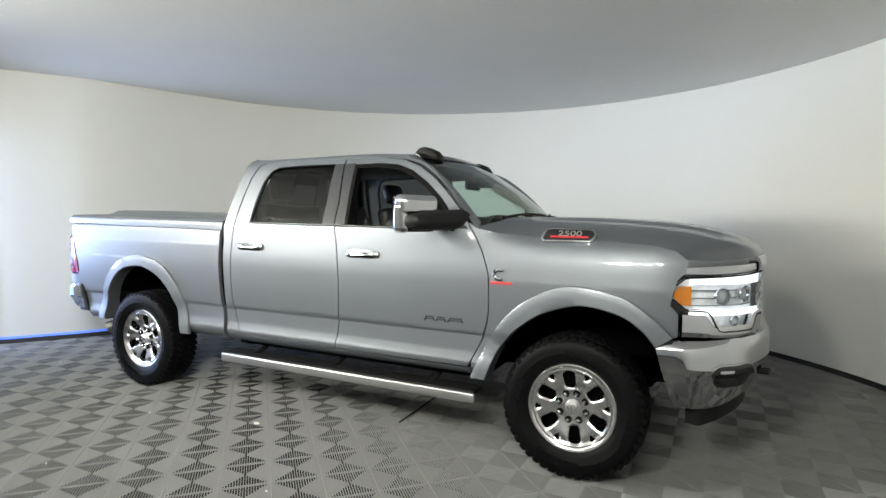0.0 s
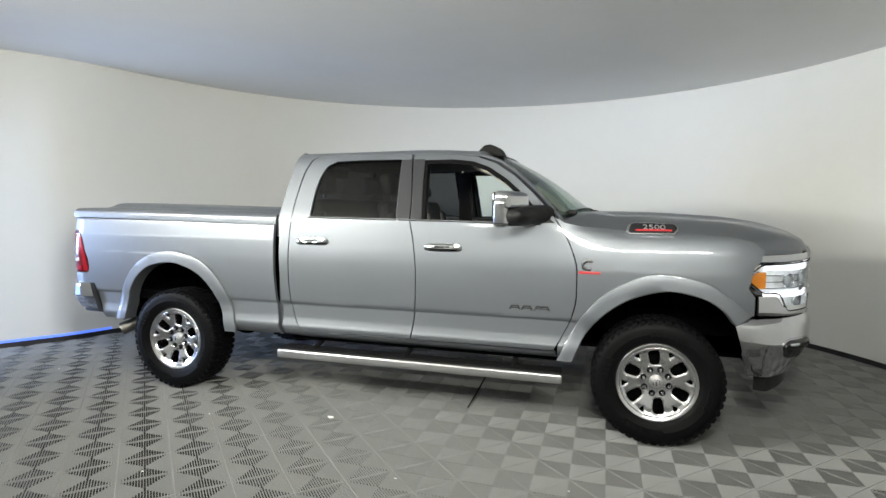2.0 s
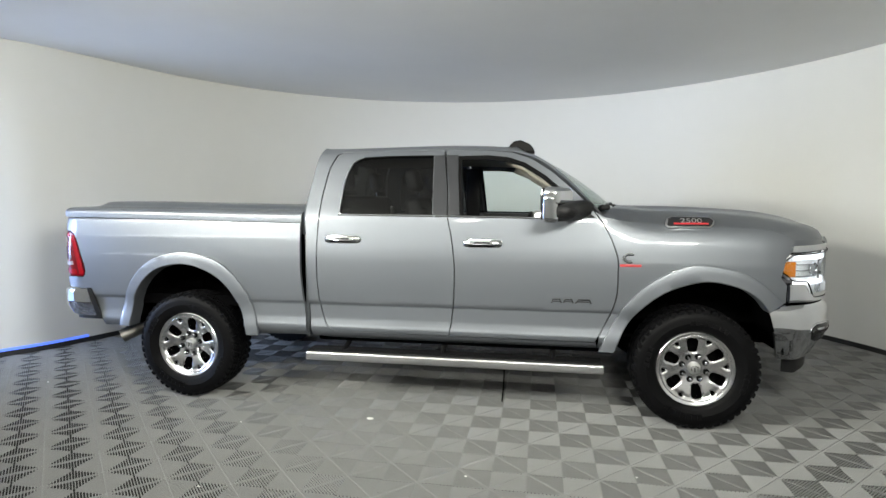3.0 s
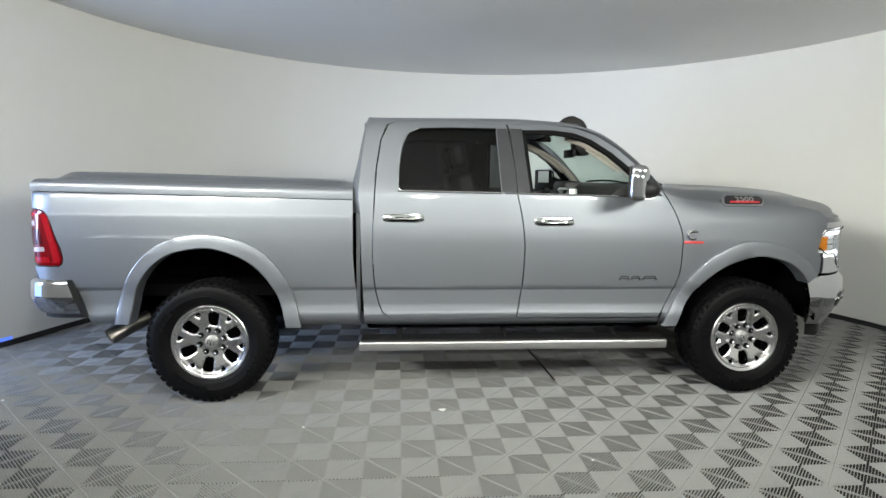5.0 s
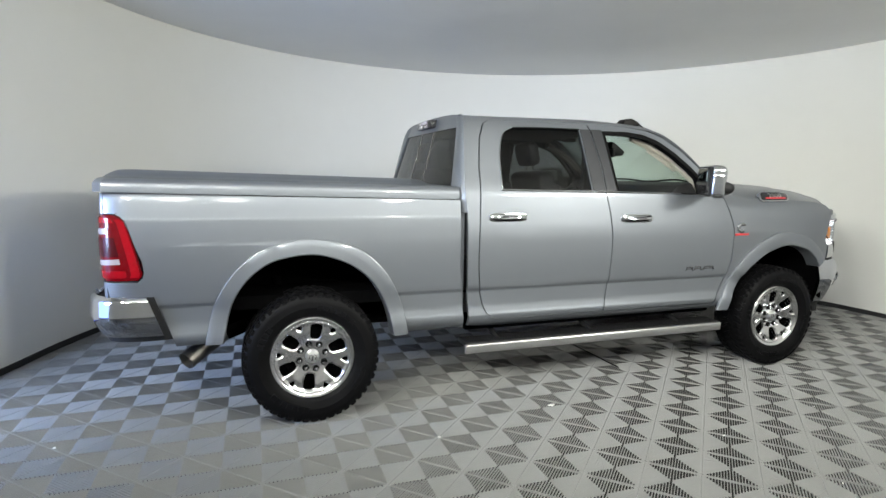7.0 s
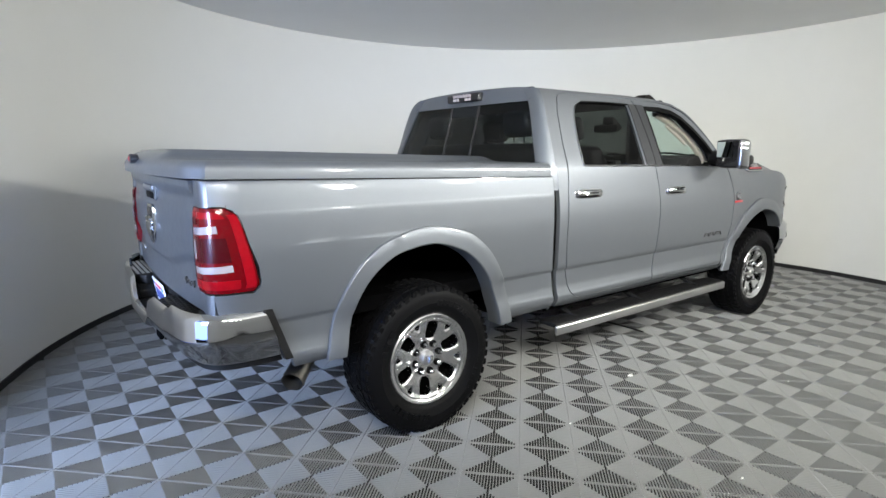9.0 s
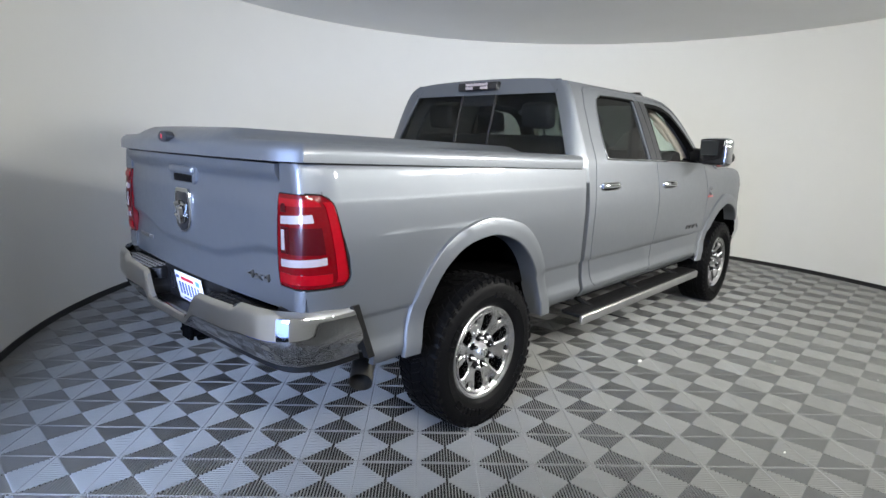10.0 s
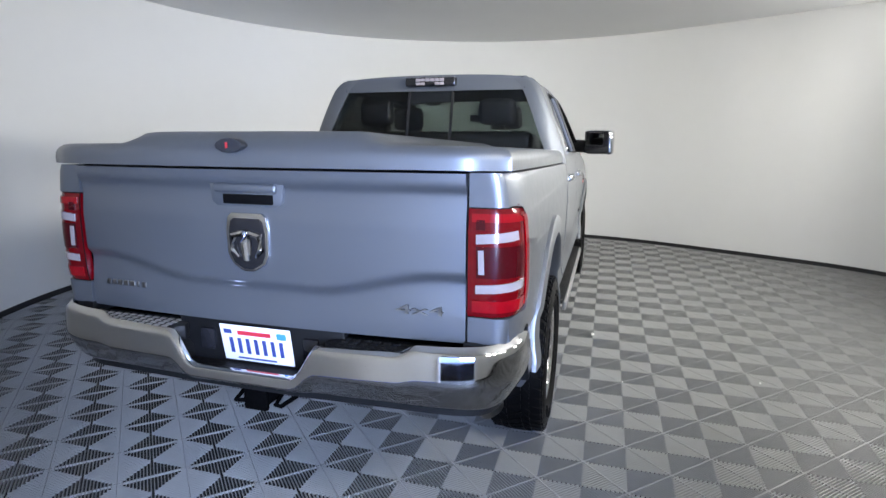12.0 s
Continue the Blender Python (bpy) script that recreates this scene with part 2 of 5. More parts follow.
def skin(name, outline, width, side, mat, parent, holes=(), depth=0.03, dx=0.15, dz=0.035, cuts=(), label=""):
    """A body panel: the outline in (x, z), laid on the surface y = side * width(x, z), with its edges folded in."""
    from mathutils import geometry
    loops = [[Vector((p[0], p[1], 0)) for p in lp] for lp in (outline, *holes)]
    flat = [p for lp in loops for p in lp]
    bm = bmesh.new()
    vs = [bm.verts.new((p.x, 0, p.y)) for p in flat]
    for t in geometry.tessellate_polygon(loops):
        try:
            bm.faces.new([vs[k] for k in t])
        except ValueError:
            pass
    x0, x1 = min(p.x for p in flat), max(p.x for p in flat)
    z0, z1 = min(p.y for p in flat), max(p.y for p in flat)
    planes = [((x, 0, 0), (1, 0, 0)) for x in np.arange(x0 + dx, x1, dx)]
    planes += [((0, 0, z), (0, 0, 1)) for z in list(np.arange(z0 + dz, z1, dz)) + [c for c in cuts if z0 < c < z1]]
    for co, no in planes:
        bmesh.ops.bisect_plane(bm, geom=bm.verts[:] + bm.edges[:] + bm.faces[:], plane_co=co, plane_no=no, dist=1e-5)
    bmesh.ops.remove_doubles(bm, verts=bm.verts[:], dist=1e-4)
    for v in bm.verts:
        v.co.y = side * width(v.co.x, v.co.z)
    bm.normal_update()
    for f in bm.faces:
        if f.normal.y * side < 0:
            f.normal_flip()
    front = set(bm.faces)
    rim = [e for e in bm.edges if len(e.link_faces) == 1]
    made = {}
    for e in rim:
        a, b = e.verts
        q = []
        for v in (a, b):
            for key, push in (((v, 0), 0.0), ((v, 1), depth)):
                if key not in made:
                    made[key] = bm.verts.new(v.co - Vector((0, side * push, 0)))
                q.append(made[key])
        f = bm.faces.new((q[0], q[2], q[3], q[1]))
    nrm = []
    bm.faces.ensure_lookup_table()
    bm.normal_update()
    h = 0.004
    for f in bm.faces:
        f.smooth = True
        for lp in f.loops:
            if f in front:
                x, z = lp.vert.co.x, lp.vert.co.z
                n = Vector((-(width(x + h, z) - width(x - h, z)) / (2 * h), side, -(width(x, z + h) - width(x, z - h)) / (2 * h)))
                nrm.append(n.normalized())
            else:
                nrm.append(f.normal.copy())
    me = bpy.data.meshes.new(name)
    bm.to_mesh(me)
    bm.free()
    me.normals_split_custom_set([tuple(n) for n in nrm])
    me.materials.append(mat)
    ob = new(name, me)
    ob.parent = parent
    if label:
        tagged(ob, label)
    return ob


def lettering(name, words, mat, parent, m, size, depth=0.004, label=""):
    """Raised letters in the built-in font, as a mesh."""
    cu = bpy.data.curves.new(name, "FONT")
    cu.body, cu.size, cu.extrude = words, size, depth
    cu.align_x, cu.align_y = "CENTER", "CENTER"
    tmp = bpy.data.objects.new(name, cu)
    scene.collection.objects.link(tmp)
    bpy.context.view_layer.update()
    me = bpy.data.meshes.new_from_object(tmp.evaluated_get(bpy.context.evaluated_depsgraph_get()))
    bpy.data.objects.remove(tmp)
    me.materials.clear()
    me.materials.append(mat)
    ob = new(name, me)
    ob.parent = parent
    ob.matrix_local = m
    if label:
        tagged(ob, label)
    return ob


# ---- the round room ----
CX, CY, CEIL_Z = 0.26, -0.22, 3.13
BOW = pchip([(160, 0.0), (168, 0.025), (176, 0.15), (184, 0.55), (192, 1.12), (203, 1.2), (235, 0.88), (270, 0.78), (297, 0.66), (305, 0.50), (315, 0.22), (326, 0.04), (334, 0.0)])


def wall_r(a):
    """Radius of the wall at an angle in degrees round the room's middle: it bows out on the side of the doorway."""
    a %= 360
    return 4.32 + (BOW(a) if 160 < a < 334 else 0.0)


def wall_at(a, inset=0.0):
    r = wall_r(a) - inset
    return CX + r * math.cos(radians(a)), CY + r * math.sin(radians(a))


DOOR_A, DOOR_B, DOOR_H = 187, 199, 2.25


def ring(bm, angles, z0, z1, t_in, t_out):
    """A curved band along the wall between two heights, from t_in to t_out outside the wall's face."""
    rows = []
    for a in angles:
        p, q = wall_at(a, -t_in), wall_at(a, -t_out)
        rows.append([bm.verts.new((*p, z0)), bm.verts.new((*p, z1)), bm.verts.new((*q, z1)), bm.verts.new((*q, z0))])
    for r0, r1 in zip(rows, rows[1:]):
        for k in range(4):
            bm.faces.new((r0[k], r1[k], r1[(k + 1) % 4], r0[(k + 1) % 4]))
    bm.faces.new(rows[0])
    bm.faces.new(rows[-1][::-1])
    bmesh.ops.recalc_face_normals(bm, faces=bm.faces[:])


bm = bmesh.new()
ring(bm, np.linspace(DOOR_B, DOOR_A + 360, 230), -0.05, CEIL_Z, 0.0, 0.12)
tagged(finish("wall_round", bm, WALL), "smooth white painted curved studio wall", "wall", kind="structure")
bm = bmesh.new()
ring(bm, np.linspace(DOOR_A, DOOR_B, 14), DOOR_H, CEIL_Z, 0.0, 0.12)
tagged(finish("wall_lintel", bm, WALL), "white painted wall above the open doorway", "wall", kind="structure")
bm = bmesh.new()
ring(bm, np.linspace(DOOR_B, DOOR_A + 360, 230), -0.02, 0.05, -0.012, -0.001)
tagged(finish("baseboard", bm, BASE), "thin black rubber base along the curved wall", "baseboard", kind="structure")

# added glowing strip that imitates blue daylight reflected at the wall's foot
bm = bmesh.new()
ring(bm, np.linspace(172, DOOR_A - 0.7, 24), 0.051, 0.078, -0.006, -0.001)
tagged(finish("blue_glow_strip", bm, glowing("blue_reflection_glow", (0.10, 0.22, 1.0), 0.9)), "thin glowing blue strip above the wall base, standing in for reflected daylight", "light gap", kind="structure")

bm = bmesh.new()
vs = [bm.verts.new((*wall_at(a, -0.06), CEIL_Z)) for a in range(0, 360, 2)]
top = [bm.verts.new((v.co.x, v.co.y, CEIL_Z + 0.1)) for v in vs]
bm.faces.new(vs[::-1])
bm.faces.new(top)
for k in range(len(vs)):
    bm.faces.new((vs[k], vs[(k + 1) % len(vs)], top[(k + 1) % len(vs)], top[k]))
tagged(finish("ceiling", bm, CEIL), "flat grey stretched ceiling over the round studio", "ceiling", kind="structure")

bm = bmesh.new()
vs = [bm.verts.new((*wall_at(a, -0.1), -0.012)) for a in range(0, 360, 2)]
low = [bm.verts.new((v.co.x, v.co.y, -0.1)) for v in vs]
bm.faces.new(vs)
bm.faces.new(low[::-1])
for k in range(len(vs)):
    bm.faces.new((vs[k], low[k], low[(k + 1) % len(vs)], vs[(k + 1) % len(vs)]))
floor = tagged(finish("floor", bm, SUBFLOOR), "grey ribbed interlocking plastic floor tiles in a checker pattern", "floor", kind="structure")

# ---- the pickup truck: x forward, its right side at negative y ----
truck = thing("pickup_truck", "silver four-door pickup truck with chrome trim, parked on the tiles", "truck")

DOOR_SEC = pchip([(0.50, 0.885), (0.525, 0.93), (0.55, 0.955), (0.58, 0.973), (0.60, 0.976), (0.63, 0.969), (0.68, 0.961), (0.776, 0.960),
                  (0.788, 0.972), (0.85, 0.977), (1.0, 0.985), (1.12, 0.988), (1.19, 0.985), (1.26, 0.978), (1.36, 0.967), (1.42, 0.959), (1.44, 0.954),
                  (1.60, 0.892), (1.77, 0.823), (1.88, 0.772), (1.93, 0.738), (1.97, 0.68)])
FENDER_SEC = pchip([(1.13, 0.988), (1.25, 0.975), (1.33, 0.949), (1.38, 0.914), (1.42, 0.86)])
BED_SEC = pchip([(1.12, 0.987), (1.272, 0.981), (1.282, 0.979), (1.30, 0.9765), (1.36, 0.9685), (1.40, 0.9615), (1.43, 0.944)])
CUTS = (0.776, 0.788, 0.58, 0.60, 0.63, 0.55, 0.525, 1.272, 1.282)


def side_w(x, z):
    """Half the width of the body at a place along it and a height."""
    w = DOOR_SEC(z)
    if x > 1.2 and 1.13 < z < 1.46:
        k = smooth(1.2, 1.75, x)
        w = w * (1 - k) + FENDER_SEC(z) * k
    if x < -0.92 and z > 1.13:
        w = BED_SEC(z)
    if x > 2.25:
        w -= 0.5 * (x - 2.25) ** 2
    if x < -2.86:
        w -= 0.038 * ((-2.86 - x) / 0.13) ** 2
    return w


ARCH_R_OUT = [(-2.50, 0.55), (-2.45, 0.76), (-2.33, 0.97), (-2.16, 1.10), (-1.91, 1.155), (-1.65, 1.105), (-1.44, 0.94), (-1.325, 0.71), (-1.285, 0.52)]
ARCH_R_IN = [(-2.40, 0.55), (-2.35, 0.77), (-2.24, 0.94), (-2.08, 1.035), (-1.90, 1.06), (-1.70, 1.01), (-1.52, 0.87), (-1.42, 0.68), (-1.385, 0.52)]
ARCH_F_OUT = [(1.255, 0.51), (1.34, 0.69), (1.45, 0.87), (1.63, 1.03), (1.88, 1.125), (2.13, 1.09), (2.31, 0.985), (2.42, 0.88)]
ARCH_F_IN = [(1.36, 0.51), (1.44, 0.70), (1.58, 0.86), (1.76, 0.97), (1.95, 1.015), (2.14, 0.98), (2.27, 0.90), (2.335, 0.82)]


def between(a, b, k, n=24):
    return [(p[0] + (q[0] - p[0]) * k, p[1] + (q[1] - p[1]) * k) for p, q in zip(arc(a, n), arc(b, n))]


def flare(side, outer, inner, name):
    """A painted wheel-arch flare that stands proud of the side."""
    n = 40
    o, i = arc(outer, n), arc(inner, n)
    prof = [(0.0, -0.004), (0.008, 0.010), (0.03, 0.0165), (0.07, 0.0185), (0.5, 0.0225), (0.93, 0.0265), (0.98, 0.0245), (1.01, 0.018), (1.02, 0.008), (1.02, -0.09)]
    bm = bmesh.new()
    rows = []
    for p, q in zip(o, i):
        row = []
        for k, out in prof:
            x, z = p[0] + (q[0] - p[0]) * k, p[1] + (q[1] - p[1]) * k
            row.append(bm.verts.new((x, side * (side_w(x, max(z, 0.6)) + out), z)))
        rows.append(row)
    for r0, r1 in zip(rows, rows[1:]):
        for k in range(len(prof) - 1):
            bm.faces.new((r0[k], r0[k + 1], r1[k + 1], r1[k]))
    for r in (rows[0], rows[-1]):
        bm.faces.new(r)
    bmesh.ops.recalc_face_normals(bm, faces=bm.faces[:])
    return part(name, bm, PAINT, truck, "", 24)


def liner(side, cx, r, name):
    """Black wheel housing behind an arch, the shade inside put into its colour."""
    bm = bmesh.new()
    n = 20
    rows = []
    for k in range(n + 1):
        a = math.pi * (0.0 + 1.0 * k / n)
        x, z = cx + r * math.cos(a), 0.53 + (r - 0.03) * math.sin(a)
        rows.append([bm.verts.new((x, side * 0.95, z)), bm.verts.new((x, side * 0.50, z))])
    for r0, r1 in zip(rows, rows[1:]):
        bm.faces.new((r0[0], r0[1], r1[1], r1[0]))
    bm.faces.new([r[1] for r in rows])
    return part(name, bm, UNDER, truck, "black inner wheel housing, darkened to look shaded")


REAR_GAP = [(-0.79, 1.41), (-0.80, 1.20), (-0.802, 1.0), (-0.79, 0.82), (-0.765, 0.69), (-0.72, 0.60), (-0.65, 0.572)]
B_GAP = [(0.185, 1.44), (0.225, 1.25), (0.243, 1.05), (0.238, 0.85), (0.222, 0.70), (0.20, 0.572)]
F_GAP = [(1.215, 1.475), (1.28, 1.38), (1.335, 1.27), (1.375, 1.12), (1.375, 0.95), (1.345, 0.80), (1.30, 0.70), (1.235, 0.572)]


def shift(pts, d):
    return [(x + d, z) for x, z in pts]


def door_parts(side):
    g = 0.004
    # rear door
    wr = [(-0.63, 1.462), (-0.625, 1.62), (-0.602, 1.76), (-0.56, 1.845), (-0.49, 1.880), (-0.2, 1.889), (0.055, 1.889), (0.075, 1.45), (-0.62, 1.455)]
    out = shift(arc(REAR_GAP, 18), g)[::-1]
    out = [(x, z) for x, z in out] + [(-0.775, 1.60), (-0.745, 1.80), (-0.70, 1.90), (-0.655, 1.925), (-0.3, 1.932), (0.13, 1.93), (0.17, 1.6)] + shift(arc(B_GAP, 18), -g)
    d = skin("rear_door", out, side_w, side, PAINT, truck, [wr], cuts=CUTS)
    glass_pane("window", [wr[0], *wr[1:]], side, d, TINT, 0.012, "dark tinted side window")
    strip("window_trim", [(-0.64, 1.452), (0.08, 1.443)], side, d, CHROME, 0.006, 0.010)
    strip("window_surround", [wr[-1], *wr[0:5]], side, d, CHROME, 0.004, 0.008)
    strip("window_seal", [wr[4], wr[5], wr[6]], side, d, SEAL, 0.006, 0.006)
    handle(side, -0.595, 1.268, d)
    # front door
    wf = [(0.285, 1.447), (0.262, 1.70), (0.25, 1.868), (0.45, 1.868), (0.60, 1.852), (0.72, 1.81), (0.86, 1.72), (0.98, 1.615), (1.05, 1.545), (1.06, 1.425)]
    out = shift(arc(B_GAP, 18), g)[::-1] + [(0.185, 1.6), (0.145, 1.93), (0.45, 1.925), (0.64, 1.905), (0.78, 1.855), (0.92, 1.765), (1.06, 1.64), (1.16, 1.54)] + shift(arc(F_GAP, 22), -g)
    d2 = skin("front_door", out, side_w, side, PAINT, truck, [wf], cuts=CUTS)
    handle(side, 0.445, 1.250, d2)
    strip("window_trim", [(0.10, 1.443), (0.6, 1.437), (1.10, 1.425)], side, d2, CHROME, 0.006, 0.010)
    if side > 0:
        glass_pane("window", wf, side, d2, CLEAR, 0.014, "clear side window")
    # dark pillar covers between the windows
    for p, nm in (([(0.08, 1.452), (0.06, 1.89), (0.138, 1.893), (0.178, 1.6), (0.182, 1.45)], d), ([(0.19, 1.45), (0.19, 1.6), (0.15, 1.893), (0.24, 1.893), (0.252, 1.7), (0.275, 1.45)], d2)):
        skin("pillar_cover", p, lambda x, z: side_w(x, z) + 0.008, side, GREYTRIM, nm, depth=0.02, label="dark grey gloss pillar cover")
    skin("window_seal", [(0.25, 1.447), (0.225, 1.885), (0.46, 1.888), (0.61, 1.872), (0.735, 1.828), (0.875, 1.737), (1.0, 1.63), (1.09, 1.53), (1.13, 1.42), (1.055, 1.42), (1.042, 1.54), (0.978, 1.608), (0.858, 1.711), (0.718, 1.80), (0.60, 1.840), (0.45, 1.856), (0.268, 1.856), (0.280, 1.7), (0.298, 1.447)],
         lambda x, z: side_w(x, z) + 0.004, side, SEAL, d2, depth=0.06, label="black rubber window seal")
    # lower chrome-bright sill moulding and the inner face of the front door
    bm = bmesh.new()
    box(bm, 0.24, 1.25, side * 0.80 - 0.04, side * 0.80 + 0.04, 0.62, 1.40, 0.02)
    for lo, hi, yy in ((1.36, 1.425, 0.87), (1.05, 1.12, 0.76)):
        box(bm, 0.27, 1.15, side * yy - 0.06, side * yy + 0.06, lo, hi, 0.02)
    part("door_card", bm, CLOTH, d2, "black inner door panel with an armrest")
    return d, d2


def strip(name, pts, side, parent, mat, half, proud, n=20):
    """A thin raised moulding that follows the side of the body."""
    bm = bmesh.new()
    row = arc(pts, n)
    tube(bm, [(x, side * (side_w(x, z) + proud - half), z) for x, z in row], half, 6)
    return part(name, bm, mat, parent)


def glass_pane(name, pts, side, parent, mat, inset, label=""):
    ob = skin(name, pts, lambda x, z: side_w(x, z) - inset, side, mat, parent, depth=0.004, label=label)
    ob.visible_shadow = False
    return ob


def handle(side, x, z, parent):
    """A chrome grip on a chrome plate, with a dark slot behind it."""
    y = side * side_w(x, z)

    def oval(w, h):
        return [(x + w * math.copysign(abs(math.cos(a)) ** 0.42, math.cos(a)), z + h * math.copysign(abs(math.sin(a)) ** 0.55, math.sin(a))) for a in (2 * math.pi * (k + 0.5) / 32 for k in range(32))]
    bm = bmesh.new()
    prism(bm, oval(0.140, 0.030), "y", y - side * 0.02, y + side * 0.006, 0.003)
    h = part("door_handle", bm, CHROME, parent, "chrome pull handle", 60)
    bm = bmesh.new()
    prism(bm, oval(0.112, 0.0235), "y", y - side * 0.005, y + side * 0.008, 0.0015)
    part("handle_recess", bm, SEAL, h)
    bm = bmesh.new()
    n = 16
    rows = []
    for k in range(n + 1):
        t = 2 * k / n - 1
        out = 0.036 * (1 - 0.55 * abs(t) ** 4)
        rows.append([bm.verts.new((x + 0.128 * t, y + side * (out + o), z + 0.006 + dz)) for o, dz in ((-0.016, -0.012), (-0.002, -0.016), (0.001, -0.010), (-0.004, 0.010), (-0.008, 0.016), (-0.018, 0.012))])
    for r0, r1 in zip(rows, rows[1:]):
        for k in range(6):
            bm.faces.new((r0[k], r0[(k + 1) % 6], r1[(k + 1) % 6], r1[k]))
    bm.faces.new(rows[0])
    bm.faces.new(rows[-1][::-1])
    bmesh.ops.recalc_face_normals(bm, faces=bm.faces[:])
    part("grip", bm, CHROME, h, "", 40)
    bm = bmesh.new()
    prism(bm, [(x - 0.06, z + 0.001), (x - 0.055, z + 0.013), (x + 0.055, z + 0.013), (x + 0.06, z + 0.001)], "y", y + side * 0.028, y + side * 0.0355, 0.001)
    part("grip_insert", bm, GLOSSBLACK, h)
    return h


for side in (-1, 1):
    door_parts(side)
    # bed side
    mid = between(ARCH_R_OUT, ARCH_R_IN, 0.25)
    out = [(-2.65, 0.545), (-2.70, 0.70), (-2.77, 0.845), (-2.97, 0.845), (-2.985, 0.932), (-2.825, 0.932), (-2.800, 0.955), (-2.792, 0.985), (-2.80, 1.05), (-2.825, 1.12), (-2.86, 1.225), (-2.875, 1.265), (-2.892, 1.293), (-2.93, 1.31), (-2.99, 1.312), (-2.99, 1.418)]
    out += [(-0.935, 1.383), (-0.935, 1.2), (-0.935, 1.0), (-0.925, 0.85), (-0.91, 0.7), (-0.895, 0.53)] + mid[::-1]
    skin("bed_side", out, side_w, side, PAINT, truck, cuts=CUTS)
    # cab corner behind the rear door
    out = [(-0.858, 0.53), (-0.868, 0.72), (-0.876, 0.9), (-0.882, 1.1), (-0.885, 1.30), (-0.897, 1.43), (-0.888, 1.55), (-0.868, 1.75), (-0.845, 1.90), (-0.825, 1.955), (0.14, 1.962), (0.45, 1.955), (0.68, 1.925), (0.80, 1.87),
           (0.66, 1.909), (0.45, 1.93), (0.14, 1.936), (-0.66, 1.931), (-0.71, 1.905), (-0.755, 1.80), (-0.785, 1.60)] + shift(arc(REAR_GAP, 18), -0.004) + [(0.2, 0.566), (1.24, 0.562), (1.25, 0.515), (0.2, 0.505), (-0.7, 0.51)]
    skin("cab_side", out, side_w, side, PAINT, truck, cuts=CUTS)
    # front fender
    mid = between(ARCH_F_OUT, ARCH_F_IN, 0.25)
    top = [(2.485, 1.285), (2.42, 1.34), (2.30, 1.366), (2.1, 1.378), (1.85, 1.39), (1.6, 1.40), (1.4, 1.415), (1.28, 1.44)]
    out = [(1.255, 0.515)] + mid + [(2.44, 0.885), (2.44, 1.0), (2.40, 1.05), (2.43, 1.18), (2.47, 1.225)] + top + shift(arc(F_GAP, 22), 0.004)[:-1]
    skin("front_fender", out, side_w, side, PAINT, truck, cuts=CUTS)
    flare(side, ARCH_R_OUT, ARCH_R_IN, "rear_flare")
    flare(side, ARCH_F_OUT, ARCH_F_IN, "front_flare")
    liner(side, -1.89, 0.58, "wheel_housing")
    liner(side, 1.87, 0.58, "wheel_housing")


# roof, windscreen, rear window
def roof_at(u, v):
    y = -0.735 + 1.47 * v
    x0, x1 = -0.84, 0.64 + 0.06 * (1 - (y / 0.735) ** 2)
    x = x0 + (x1 - x0) * u
    z = 2.0 - 0.022 * (y / 0.735) ** 2 - 0.035 * abs(y / 0.735) ** 8
    z -= 0.012 * smooth(0.2, -0.84, x) + 0.022 * smooth(0.1, 0.75, x) ** 1.5
    return (x, y, z)


bm = bmesh.new()
sheet(bm, roof_at, 30, 28, 0.03)
part("roof", bm, PAINT, truck)

WS_TOP, WS_LOW = (lambda y: (0.66 + 0.06 * (1 - (y / 0.70) ** 2), 1.952 + 0.02 * (1 - (y / 0.7) ** 2))), (lambda y: (1.20 + 0.26 * (1 - (y / 0.84) ** 2), 1.47 + 0.02 * (1 - (y / 0.84) ** 2)))


def screen_at(u, v):
    a, b = -0.66 + 1.32 * v, -0.79 + 1.58 * v
    t, w = WS_TOP(a), WS_LOW(b)
    bow = 0.03 * math.sin(math.pi * u)
    return (t[0] + (w[0] - t[0]) * u + bow * 0.5, a + (b - a) * u, t[1] + (w[1] - t[1]) * u + bow)


bm = bmesh.new()
sheet(bm, screen_at, 14, 20, 0.004)
ws = part("windscreen", bm, CLEAR, truck, "clear curved windscreen")
ws.visible_shadow = False
bm = bmesh.new()
sheet(bm, lambda u, v: Vector(screen_at(0.0 + 0.09 * u, v)) + Vector((0.004, 0, 0.006)), 3, 20, 0.002)
part("sunshade_band", bm, GLOSSBLACK, ws, "dark shade band at the top of the windscreen")

